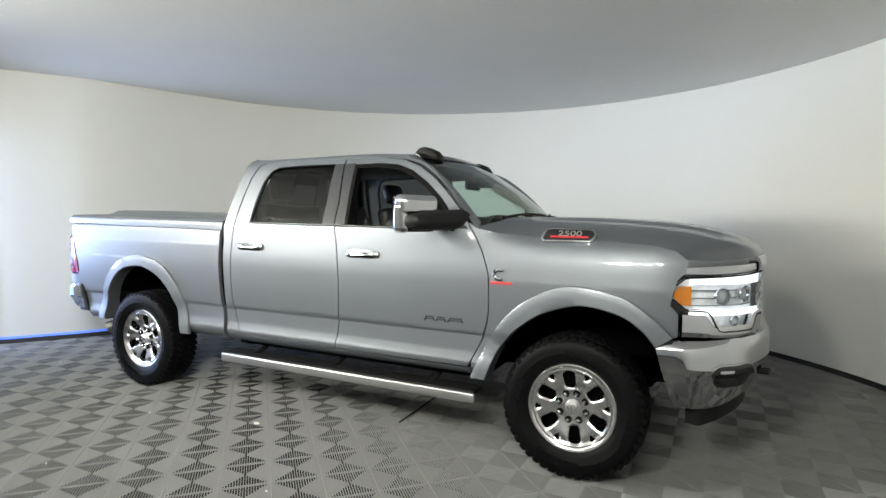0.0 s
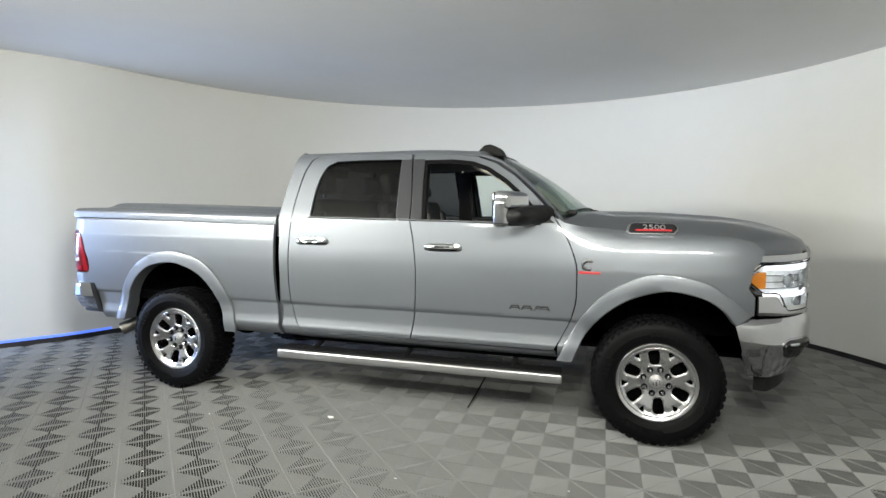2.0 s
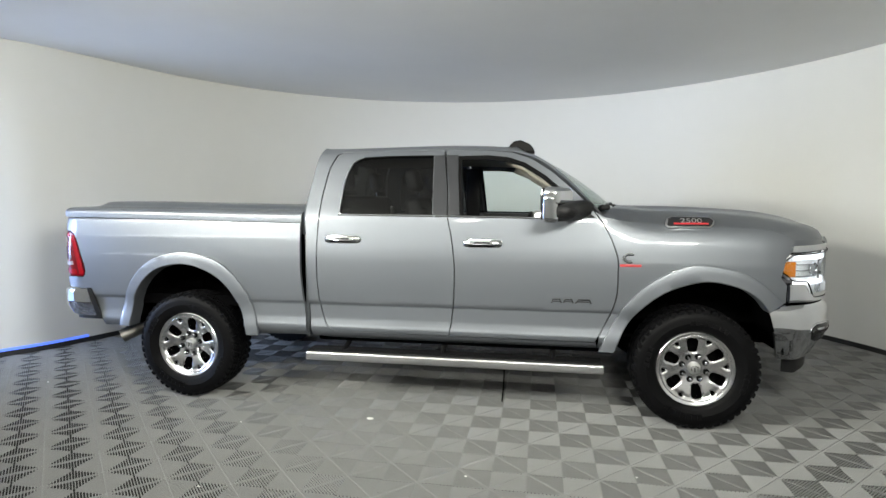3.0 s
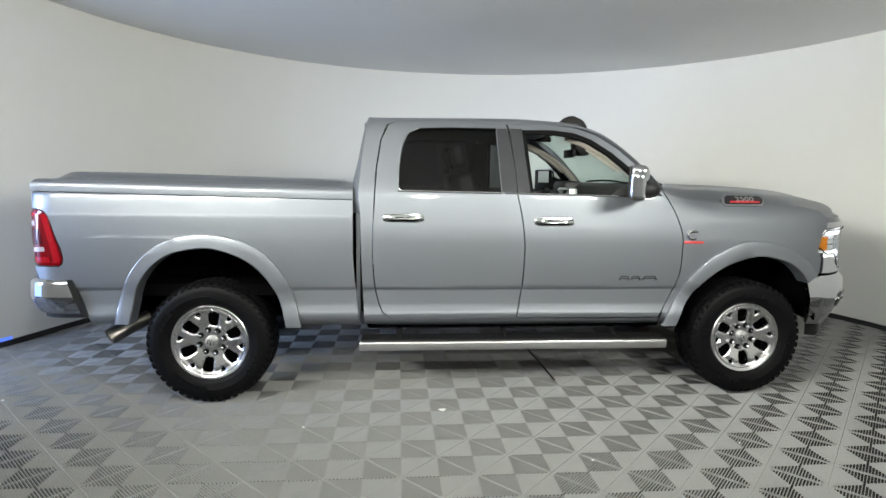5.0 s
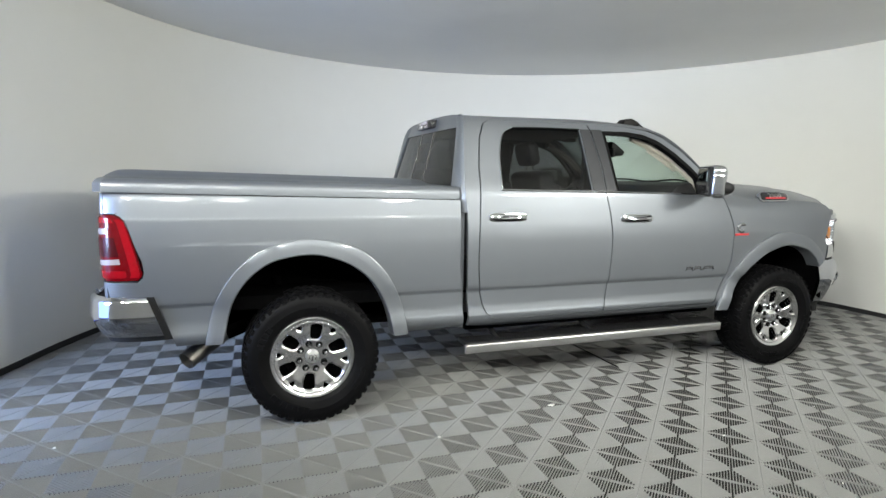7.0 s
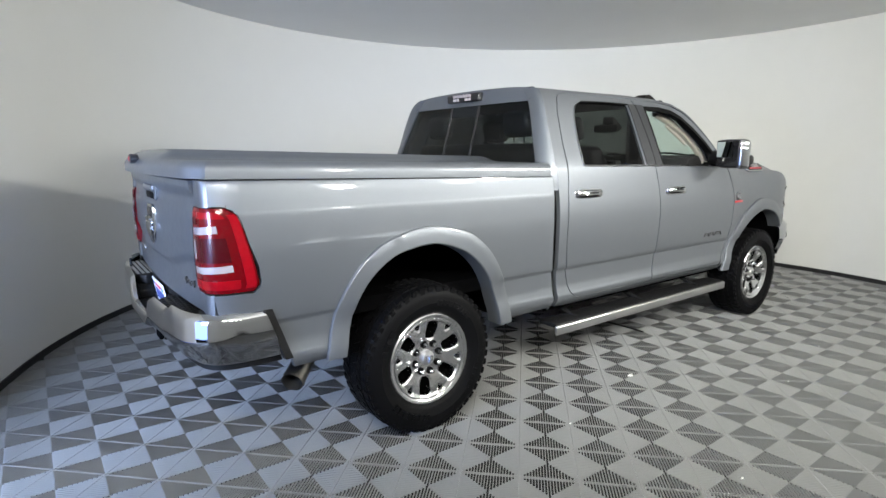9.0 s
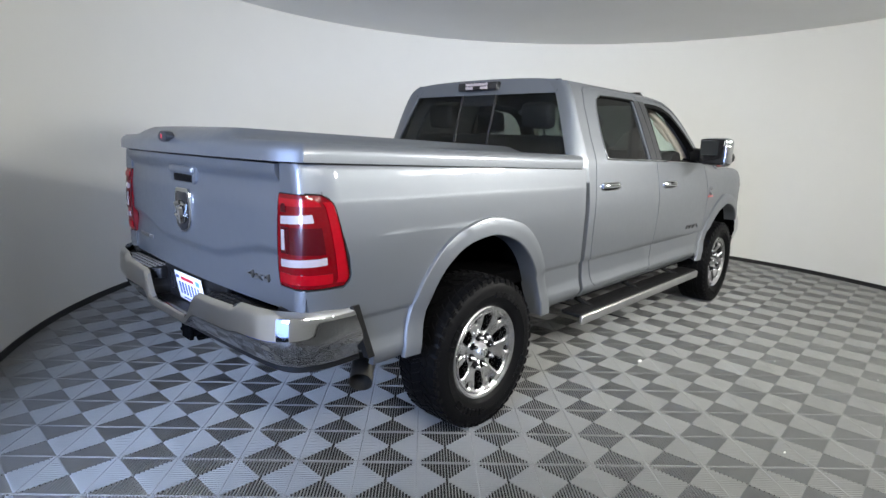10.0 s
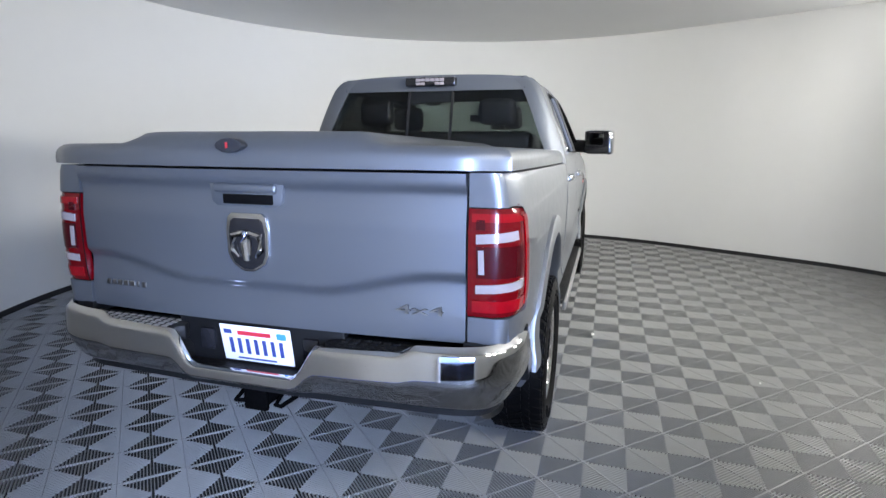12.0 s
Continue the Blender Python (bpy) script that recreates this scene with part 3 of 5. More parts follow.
for side in (-1, 1):
    # A pillar: from the roof's corner down to the cowl
    bm = bmesh.new()
    outer = arc([(0.60, 0.708, 1.925), (0.70, 0.738, 1.908), (0.80, 0.775, 1.868), (0.94, 0.818, 1.775), (1.08, 0.866, 1.65), (1.20, 0.915, 1.52), (1.28, 0.94, 1.43)], 24)
    rows = []
    for k, (x, y, z) in enumerate(outer):
        u = k / 24
        q = screen_at(min(1, max(0.0, u * 1.02)), 0 if side < 0 else 1)
        q = (q[0], side * abs(q[1]), q[2])
        p0, p1 = Vector((x, side * y, z)), Vector(q)
        f = smooth(0.0, 0.3, u)
        m1 = (p0 + p1) / 2 + f * Vector((0.012, side * 0.012, 0.018))
        rows.append([bm.verts.new(c) for c in (p0 - Vector((0, side * 0.03, 0.03)), p0, p0 * 0.72 + m1 * 0.28 + Vector((0.002, side * 0.004, 0.006)), m1, p1 + f * Vector((0.006, 0, 0.008)), p1 - Vector((0.03, 0, 0.02)))])
    for r0, r1 in zip(rows, rows[1:]):
        for k in range(6):
            bm.faces.new((r0[k], r0[(k + 1) % 6], r1[(k + 1) % 6], r1[k]))
    bm.faces.new(rows[0])
    bm.faces.new(rows[-1][::-1])
    bmesh.ops.recalc_face_normals(bm, faces=bm.faces[:])
    part("a_pillar", bm, PAINT, truck, "", 50)


def back_at(y, z):
    """x of the cab's rear wall."""
    return -0.96 + 0.26 * (z - 1.43) * (1 if z > 1.43 else 0) - 0.02 * (1 - (y / 0.8) ** 2)


def back_sheet(pts_y, z0, z1, inset, n=10, m=20):
    bm = bmesh.new()
    sheet(bm, lambda u, v: (back_at(0, z0 + (z1 - z0) * u) + inset + 0.05 * abs(pts_y[0](z0 + (z1 - z0) * u) * (2 * v - 1)) ** 3, pts_y[0](z0 + (z1 - z0) * u) * (2 * v - 1), z0 + (z1 - z0) * u), n, m, 0.006)
    return bm


REAR_EDGE = pchip([(1.20, -0.882), (1.30, -0.885), (1.43, -0.897), (1.55, -0.888), (1.75, -0.868), (1.90, -0.845), (1.955, -0.825)])
half_top = lambda z: side_w(-0.5, z) - 0.015
bm = bmesh.new()
for z0, z1 in ((1.38, 1.455), (1.875, 1.968)):
    sheet(bm, lambda u, v: (back_at(0, z0 + (z1 - z0) * u) + 0.05 * abs(half_top(z0 + (z1 - z0) * u) * (2 * v - 1)) ** 3 - 0.004, half_top(z0 + (z1 - z0) * u) * (2 * v - 1), z0 + (z1 - z0) * u), 4, 20)
box(bm, -0.915, -0.89, -0.93, 0.93, 0.52, 1.42)
part("cab_back", bm, PAINT, truck)
rear_half = lambda z: half_top(z) - 0.10
rg = part("rear_window", back_sheet((rear_half,), 1.45, 1.88, 0.004), TINTBACK, truck, "dark tinted rear window with a sliding pane")
rg.visible_shadow = False
for side in (-1, 1):
    bm = bmesh.new()
    rows = []
    for k in range(15):
        z = 1.30 + 0.655 * k / 14
        xe, w, rh = REAR_EDGE(z), side_w(-0.5, z), rear_half(z) - 0.008
        xg = back_at(0, z) + 0.05 * rh ** 3 - 0.002
        rows.append([bm.verts.new((x, side * y, z)) for x, y in ((xe + 0.03, w - 0.03), (xe, w - 0.001), (xe - 0.010, w - 0.012), ((xe + xg) / 2 - 0.016, (w * 0.62 + rh * 0.38)), (xg - 0.008, rh + 0.02), (xg - 0.006, rh), (xg + 0.02, rh))])
    for r0, r1 in zip(rows, rows[1:]):
        for k in range(6):
            bm.faces.new((r0[k], r0[k + 1], r1[k + 1], r1[k]))
    bmesh.ops.recalc_face_normals(bm, faces=bm.faces[:])
    part("c_pillar", bm, PAINT, truck, "", 50)
    bm = bmesh.new()
    box(bm, -0.17 if side < 0 else 0.15, -0.15 if side < 0 else 0.17, -0.007, 0.007, 0, 0.43, 0.003, m=Matrix(((0, 1, 0.26, -0.968), (1, 0, 0, 0), (0, 0, 1, 1.45), (0, 0, 0, 1))))
    part("pane_divider", bm, GLOSSBLACK, rg)
bm = bmesh.new()
box(bm, -0.006, 0.006, -0.165, 0.165, 0, 0.082, 0.002, m=Matrix(((1, 0, 0.26, -0.873), (0, 1, 0, 0), (0, 0, 1, 1.796), (0, 0, 0, 1))))
part("pane_rail", bm, GREYTRIM, rg)
for s in (-1, 1):
    bm = bmesh.new()
    tube(bm, [(back_at(0, z) + 0.05 * 0.66 ** 3 - 0.006, s * y, z) for y, z in ((0.665, 1.884), (0.655, 1.92), (0.64, 1.962))], 0.006, 6)
    part("header_joint", bm, SEAL, truck, "dark joint beside the rear window header")

# third brake light
bm = bmesh.new()
box(bm, -0.90, -0.82, -0.185, 0.185, 1.905, 1.968, 0.012)
bl = part("brake_light", bm, GLOSSBLACK, truck, "black high brake and cargo light")
for k in range(6):
    y = -0.0875 + 0.035 * k
    for z0, z1 in ((1.938, 1.960), (1.913, 1.934)):
        if z0 < 1.93 and k in (2, 3):
            continue
        bm = bmesh.new()
        box(bm, -0.906, -0.89, y - 0.0165, y + 0.0165, z0, z1, 0.004)
        part("lens", bm, WHITELENS, bl)

# amber roof marker lamps in dark housings
for y in (-0.49, 0.49):
    zb = roof_at(0.98, (y + 0.735) / 1.47)[2] - (0.016 if y < 0 else 0.05)
    bm = bmesh.new()
    prof = [(0.575, -0.02), (0.605, 0.028), (0.64, 0.060), (0.69, 0.066), (0.76, 0.036), (0.79, 0.0), (0.80, -0.035)]
    prism(bm, [(x, zb + z) for x, z in prof], "y", y - 0.055, y + 0.055, 0.012, 3)
    part("marker_lamp", bm, SMOKE, truck, "dark smoked roof marker lamp", 50)


# bonnet
HOOD_Z = pchip([(1.25, 1.50), (1.5, 1.515), (1.8, 1.512), (2.24, 1.49), (2.5, 1.458), (2.7, 1.412), (2.82, 1.365), (2.87, 1.325), (2.89, 1.285)])


HOOD_EDGE = pchip([(1.25, 1.448), (1.4, 1.405), (1.55, 1.383), (1.7, 1.376), (1.95, 1.372), (2.2, 1.360), (2.4, 1.328), (2.55, 1.296), (2.68, 1.282), (2.89, 1.27)])


def hood_at(u, v):
    y = -0.918 + 1.836 * v
    a = abs(y)
    x0 = 1.25 + 0.22 * (1 - (y / 0.918) ** 2)
    x1 = 2.89 - 0.07 * (a / 0.6) ** 2 - 0.28 * smooth(0.5, 0.95, a) ** 1.5
    x = x0 + (x1 - x0) * u
    k = smooth(0.35, 0.8, u)
    z = HOOD_Z(x * (1 - k) + (1.25 + 1.64 * u) * k)
    low = HOOD_EDGE(x)
    s = max(0.0, (a - 0.56) / 0.358)
    p = 1.7 + 1.3 * smooth(0.3, 0.95, u)
    z = min(z, z - (z - low) * s ** p) if z > low else z
    z -= 0.022 * smooth(0.36, 0.46, a) * (1 - smooth(0.8, 1.0, u)) * smooth(0.0, 0.15, u) * (1 - s ** 2)
    return (x, y, z)


bm = bmesh.new()
sheet(bm, hood_at, 40, 60, 0.02)
hood = part("bonnet", bm, PAINT, truck, "", 40)
for v, side in ((0.0, -1), (1.0, 1)):
    bm = bmesh.new()
    tube(bm, [Vector(hood_at(0.02 + 0.94 * k / 40, v)) + Vector((0, side * 0.001, -0.006)) for k in range(41)], 0.003, 6)
    part("bonnet_seal", bm, SEAL, hood, "dark gap along the bonnet edge")

# cowl and wipers
bm = bmesh.new()
sheet(bm, lambda u, v: (WS_LOW(-0.86 + 1.72 * v)[0] - 0.07 + 0.20 * u, -0.86 + 1.72 * v, 1.487 - 0.03 * abs(2 * v - 1) ** 3 - 0.01 * u), 4, 20, 0.02)
part("cowl", bm, PLASTIC, truck, "black plastic cowl below the windscreen")
for y in (-0.62, 0.1):
    bm = bmesh.new()
    pts = [(WS_LOW(y + 0.62 * k / 8)[0] - 0.02 - 0.02 * math.sin(k / 8 * 3.1), y + 0.62 * k / 8, 1.505 + 0.03 * math.sin(k / 8 * 2.6)) for k in range(9)]
    tube(bm, pts, [0.014] + [0.009] * 8, 6)
    box(bm, pts[0][0] - 0.02, pts[0][0] + 0.05, y - 0.06, y + 0.04, 1.485, 1.525, 0.012)
    part("wiper", bm, PLASTIC, truck, "black windscreen wiper")


# ---- front end ----
def loft(bm, plan, z_lo, z_hi, out=0.0, n=24, m=6, thick=0.02, bow=0.0, shape=None):
    """An upright band that follows a plan curve of (x, y); z_lo, z_hi take 0..1 along it."""
    row = arc(plan, n)
    nrm = []
    for i in range(n + 1):
        a, b = row[max(0, i - 1)], row[min(n, i + 1)]
        d = Vector((b[0] - a[0], b[1] - a[1]))
        d.normalize()
        nrm.append((d.y, -d.x))
    side_sign = 1 if (nrm[n // 2][0] * row[n // 2][0] + nrm[n // 2][1] * row[n // 2][1]) > 0 else -1

    def at(u, v):
        i = round(u * n)
        o = (out + (shape(v) if shape else 0.0) + bow * (1 - abs(2 * v - 1) ** 7)) * side_sign
        lo, hi = z_lo(u), z_hi(u)
        return (row[i][0] + nrm[i][0] * o, row[i][1] + nrm[i][1] * o, lo + (hi - lo) * v)
    sheet(bm, at, n, m)
    fs = bm.faces[:]
    bm.normal_update()
    f = fs[len(fs) // 2]
    c = f.calc_center_median()
    if f.normal.x * c.x + f.normal.y * c.y < 0:
        bmesh.ops.reverse_faces(bm, faces=fs)
    if thick:
        bmesh.ops.solidify(bm, geom=fs, thickness=thick)
    return bm


def mirrored(plan, side):
    return [(x, side * y) for x, y in plan]


def const(c):
    return lambda u: c


def bumper_shape(v):
    return -0.085 * max(0.0, (0.58 - v) / 0.58) ** 1.15 - 0.035 * max(0.0, (v - 0.80) / 0.20) ** 2.5 + 0.006 * (1 - abs(2 * v - 1) ** 7)


def on_bumper(z0, z1):
    return lambda v: bumper_shape((z0 + (z1 - z0) * v - 0.50) / 0.375)


def lamp_low(u):
    """Lower edge of a headlamp: pointed at its outer end, with a lobe in the middle."""
    return 1.03 + 0.055 * (1 - smooth(0.0, 0.14, u)) - 0.035 * smooth(0.25, 0.4, u) - 0.075 * smooth(0.3, 0.42, u) * (1 - smooth(0.8, 0.92, u))


def lamp_top(u):
    return 1.19 + 0.03 * u - 0.045 * (1 - smooth(0.0, 0.12, u))


HL = [(2.405, 0.962), (2.50, 0.945), (2.60, 0.90), (2.70, 0.82), (2.78, 0.71), (2.835, 0.575)]
FB = [(2.325, 0.985), (2.45, 0.985), (2.57, 0.96), (2.68, 0.895), (2.77, 0.79), (2.85, 0.60), (2.905, 0.35), (2.925, 0.0)]
for side in (-1, 1):
    plan = mirrored(HL, side)
    bm = bmesh.new()
    loft(bm, plan, lamp_low, lamp_top, -0.045, thick=0.02)
    hl = part("headlight", bm, REFLECTOR, truck, "clear headlamp with amber side lens and white light strip")
    bm = bmesh.new()
    loft(bm, plan, lamp_low, lamp_top, 0.0, thick=0.003)
    lens = part("lens", bm, LAMPGLASS, hl, "clear headlamp lens")
    lens.visible_shadow = False
    bm = bmesh.new()
    loft(bm, plan[0:2], lambda u: 1.098 - 0.045 * smooth(0.0, 0.6, u), lambda u: 1.118 + 0.036 * smooth(0.0, 0.6, u), -0.006, n=10, thick=0.02)
    part("amber_reflector", bm, AMBER, hl, "amber side lens")
    for z0, z1 in ((1.165, 1.195), (1.0, 1.028)):
        bm = bmesh.new()
        loft(bm, plan[1:], const(z0), lambda u, z1=z1: z1 + 0.02 * u * (1 if z1 > 1.1 else 0), -0.012, thick=0.012)
        part("light_strip", bm, DRL, hl, "white daytime running light strip")
    for f, z, r in ((0.46, 1.10, 0.043), (0.74, 1.11, 0.043), (0.6, 0.967, 0.028)):
        p = arc(plan, 40)[int(40 * f)]
        q = arc(plan, 40)[int(40 * f) + 1]
        d = Vector((q[1] - p[1], -(q[0] - p[0]), 0)).normalized()
        d = d if d.x > 0 else -d
        turn = Matrix.Translation((p[0], p[1], z)) @ d.to_track_quat("-Y", "Z").to_matrix().to_4x4()
        bm = bmesh.new()
        lathe_y(bm, [(r, 0.022), (r * 1.1, 0.018), (r * 1.05, 0.012), (r * 0.85, 0.024), (r * 0.8, 0.034)], seg=28)
        ring_part = part("projector", bm, CHROME, hl, "round projector lamp")
        ring_part.matrix_local = turn
        bm = bmesh.new()
        lathe_y(bm, [(r * 0.84, 0.030), (r * 0.7, 0.020), (r * 0.4, 0.013), (0.001, 0.011)], seg=24)
        part("bulb_lens", bm, CLEARLENS, ring_part, "clear projector lens")
    for k in range(3):
        bm = bmesh.new()
        loft(bm, plan[1:], const(1.048 + 0.04 * k), const(1.054 + 0.04 * k), -0.03, n=16, m=1, thick=0.018)
        part("reflector_rib", bm, CHROME, hl)
    # black gasket round the lamp and its lower lobe
    row = arc(plan, 30)
    grow = [(x + 0.004, y + side * 0.004) for x, y in row]
    edge_pts = [(x, y, lamp_top(k / 30) + 0.006) for k, (x, y) in enumerate(grow)]
    edge_low = [(x, y, lamp_low(k / 30) - 0.004) for k, (x, y) in enumerate(grow)]
    bm = bmesh.new()
    tube(bm, edge_pts, 0.0045, 6)
    tube(bm, edge_low, 0.0045, 6)
    tube(bm, [edge_low[0], (edge_pts[0][0] - 0.012, edge_pts[0][1], 1.11), edge_pts[0]], 0.0045, 6)
    part("gasket", bm, SEAL, hl, "black gasket round the lamp")
    # dark gasket lines and chrome bezel below the lamp
    for z0, z1, o, mt, nm, pl in ((1.205, 1.255, -0.006, CHROME, "bezel", mirrored([*HL[:-1], (2.812, 0.62)], side)), (0.885, 0.995, 0.002, CHROME, "bezel", mirrored([(2.46, 0.955), *HL[2:]], side)),):
        bm = bmesh.new()
        loft(bm, pl, lambda u, z0=z0: z0 + (0.02 * u if z0 > 1.1 else 0), lambda u, z1=z1: z1 + (0.018 * u if z1 > 1.1 else 0.01 - 0.06 * smooth(0.2, 0.3, u) * (1 - smooth(0.75, 0.85, u))), o, thick=0.03, bow=0.006)
        part(nm, bm, CHROME, hl)
    bm = bmesh.new()
    loft(bm, plan, lambda u: 0.875, lambda u: 1.22 + 0.03 * u, -0.07, thick=0.05)
    part("housing", bm, GLOSSBLACK, hl, "black lamp housing")
    bm = bmesh.new()
    loft(bm, mirrored([*HL[:-1], (2.80, 0.65)], side), lambda u: 1.24, lambda u: 1.292 + 0.006 * u, -0.03, thick=0.03, bow=0.004)
    part("nose_panel", bm, PAINT, truck)
    # fog lamp pod
    fp = mirrored([(2.615, 0.938), (2.68, 0.895), (2.745, 0.822), (2.80, 0.722)], side)

    def pod(z0, z1, r):
        def dip(u):
            e = min(u, 1 - u)
            return 0.0 if e >= r else (z1 - z0) * 0.42 * (1 - math.sqrt(max(0.0, 1 - ((r - e) / r) ** 2)))
        return (lambda u: z0 + dip(u)), (lambda u: z1 - dip(u))
    lo, hi = pod(0.612, 0.752, 0.22)
    bm = bmesh.new()
    loft(bm, mirrored([(2.597, 0.947), (2.68, 0.895), (2.745, 0.822), (2.807, 0.705)], side), lo, hi, 0.005, n=24, thick=0.03, shape=on_bumper(0.612, 0.752))
    fog = part("fog_lamp", bm, CHROME, truck, "fog lamp recess with a chrome rim")
    lo, hi = pod(0.624, 0.742, 0.22)
    bm = bmesh.new()
    loft(bm, fp, lo, hi, 0.012, n=24, thick=0.03, shape=on_bumper(0.624, 0.742))
    part("recess", bm, GLOSSBLACK, fog, "black fog lamp housing")
    bm = bmesh.new()
    lo, hi = pod(0.706, 0.722, 0.2)
    loft(bm, mirrored([(2.64, 0.924), (2.68, 0.895), (2.705, 0.868)], side), lo, hi, 0.016, n=12, thick=0.01, shape=on_bumper(0.706, 0.722))
    part("lens", bm, CLEARLENS, fog, "clear fog lamp lens")
    bm = bmesh.new()
    loft(bm, fp, const(0.682), const(0.690), 0.018, n=14, m=1, thick=0.012, shape=on_bumper(0.682, 0.69))
    part("divider", bm, PLASTIC, fog)

# front bumper: one chrome bar round the nose
full = mirrored(FB, -1) + mirrored(FB, 1)[-2::-1]
bm = bmesh.new()
loft(bm, full, lambda u: 0.49 + 0.035 * smooth(0.1, 0.25, min(u, 1 - u)), lambda u: 0.865 + 0.015 * smooth(0.05, 0.2, min(u, 1 - u)), 0.0, n=60, m=24, thick=0.03, shape=bumper_shape)
for v in bm.verts:
    v.co.x += 0.11 * max(0.0, 0.86 - v.co.z) / 0.4 * (1 - smooth(2.33, 2.62, v.co.x))
part("front_bumper", bm, CHROME, truck, "chrome front bumper")
bm = bmesh.new()
loft(bm, mirrored([(2.44, 0.93), (2.50, 0.955), *FB[2:]], -1) + mirrored([(2.44, 0.93), (2.50, 0.955), *FB[2:]], 1)[-2::-1], lambda u: 0.385 + 0.04 * smooth(0.05, 0.2, min(u, 1 - u)), const(0.54), -0.115, n=40, thick=0.03)
part("air_dam", bm, PLASTIC, truck, "black plastic air dam below the front bumper")
for y in (-0.45, 0.45):
    bm = bmesh.new()
    tube(bm, [(2.75, y, 0.63), (2.90, y, 0.63), (2.915, y * 0.93, 0.63), (2.75, y * 0.86, 0.63)], 0.016, 8)
    part("tow_hook", bm, PLASTIC, truck, "black front tow hook")

# grille
bm = bmesh.new()
box(bm, 2.70, 2.82, -0.57, 0.57, 0.88, 1.26, 0.03)
gr = part("grille", bm, GLOSSBLACK, truck, "black grille with chrome frame and bars")
for z in (0.93, 0.985, 1.04, 1.095, 1.15, 1.205):
    bm = bmesh.new()
    sheet(bm, lambda u, v: (2.845 - 0.03 * abs(2 * v - 1) ** 3 + 0.012 * math.sin(math.pi * u), -0.56 + 1.12 * v, z - 0.014 + 0.028 * u), 4, 14, 0.02)
    part("grille_bar", bm, CHROME, gr)
for z0, z1 in ((0.875, 0.91), (1.235, 1.285)):
    bm = bmesh.new()
    sheet(bm, lambda u, v: (2.845 - 0.06 * abs(2 * v - 1) ** 3 + 0.012 * math.sin(math.pi * u), -0.585 + 1.17 * v, z0 + (z1 - z0) * u), 4, 14, 0.04)
    part("grille_frame", bm, CHROME, gr)

# ---- rear end ----
def gate_x(y, z):
    x = -3.010 - 0.034 * (1 - (y / 0.8) ** 2)
    x -= 0.012 * smooth(1.35, 1.39, z)
    x += 0.010 * smooth(1.37, 1.34, z) * smooth(1.22, 1.33, z)
    c = 1.075 - 0.075 * (1 - smooth(0.25, 0.72, abs(y)))
    x += 0.022 * smooth(c + 0.012, c - 0.03, z) - 0.012 * smooth(c - 0.03, c - 0.16, z)
    return x


bm = bmesh.new()
sheet(bm, lambda u, v: (gate_x(-0.803 + 1.606 * v, 0.84 + 0.575 * u), -0.803 + 1.606 * v, 0.84 + 0.575 * u), 60, 40, 0.04)
gate = part("tailgate", bm, PAINT, truck, "silver tailgate with a pressed lower crease", 60)


def tail_at(u, v, out=0.0):
    """The surface of a tail lamp: u from its front edge on the side round to the tailgate, v from bottom to top."""
    z = 0.94 + 0.365 * v
    xf = -2.795 - 0.085 * v ** 1.3 - 0.045 * smooth(0.88, 1.0, v) ** 1.5 - 0.03 * smooth(0.1, 0.0, v) ** 1.5
    pts = [(xf, 0.974), (-2.93, 0.966), (-2.985, 0.935), (-3.006, 0.89), (-3.008, 0.812)]
    f = tail_at.cache.get(round(v, 4))
    if f is None:
        f = tail_at.cache[round(v, 4)] = arc(pts, 40)
    t = min(40, max(0, u * 40))
    i = min(39, int(t))
    k = t - i
    x, y = f[i][0] + (f[i + 1][0] - f[i][0]) * k, f[i][1] + (f[i + 1][1] - f[i][1]) * k
    d = Vector((f[i + 1][0] - f[i][0], f[i + 1][1] - f[i][1])).normalized()
    bulge = out + 0.012 * math.sin(math.pi * min(1, max(0, v))) ** 0.5
    return x + d.y * bulge, y - d.x * bulge, z


tail_at.cache = {}


def tail_patch(side, u0, u1, v0, v1, out, n=16, m=10, shear=0.0, thick=0.004):
    bm = bmesh.new()

    def at(u, v):
        x, y, z = tail_at(u0 + (u1 - u0) * u, v0 + (v1 - v0) * v + shear * (u - 0.5), out)
        return (x, side * y, z)
    sheet(bm, at, n, m)
    bm.normal_update()
    f = bm.faces[:][len(bm.faces) // 2]
    if f.normal.y * side < 0 and f.normal.x > 0:
        bmesh.ops.reverse_faces(bm, faces=bm.faces[:])
    bmesh.ops.solidify(bm, geom=bm.faces[:], thickness=thick)
    return bm


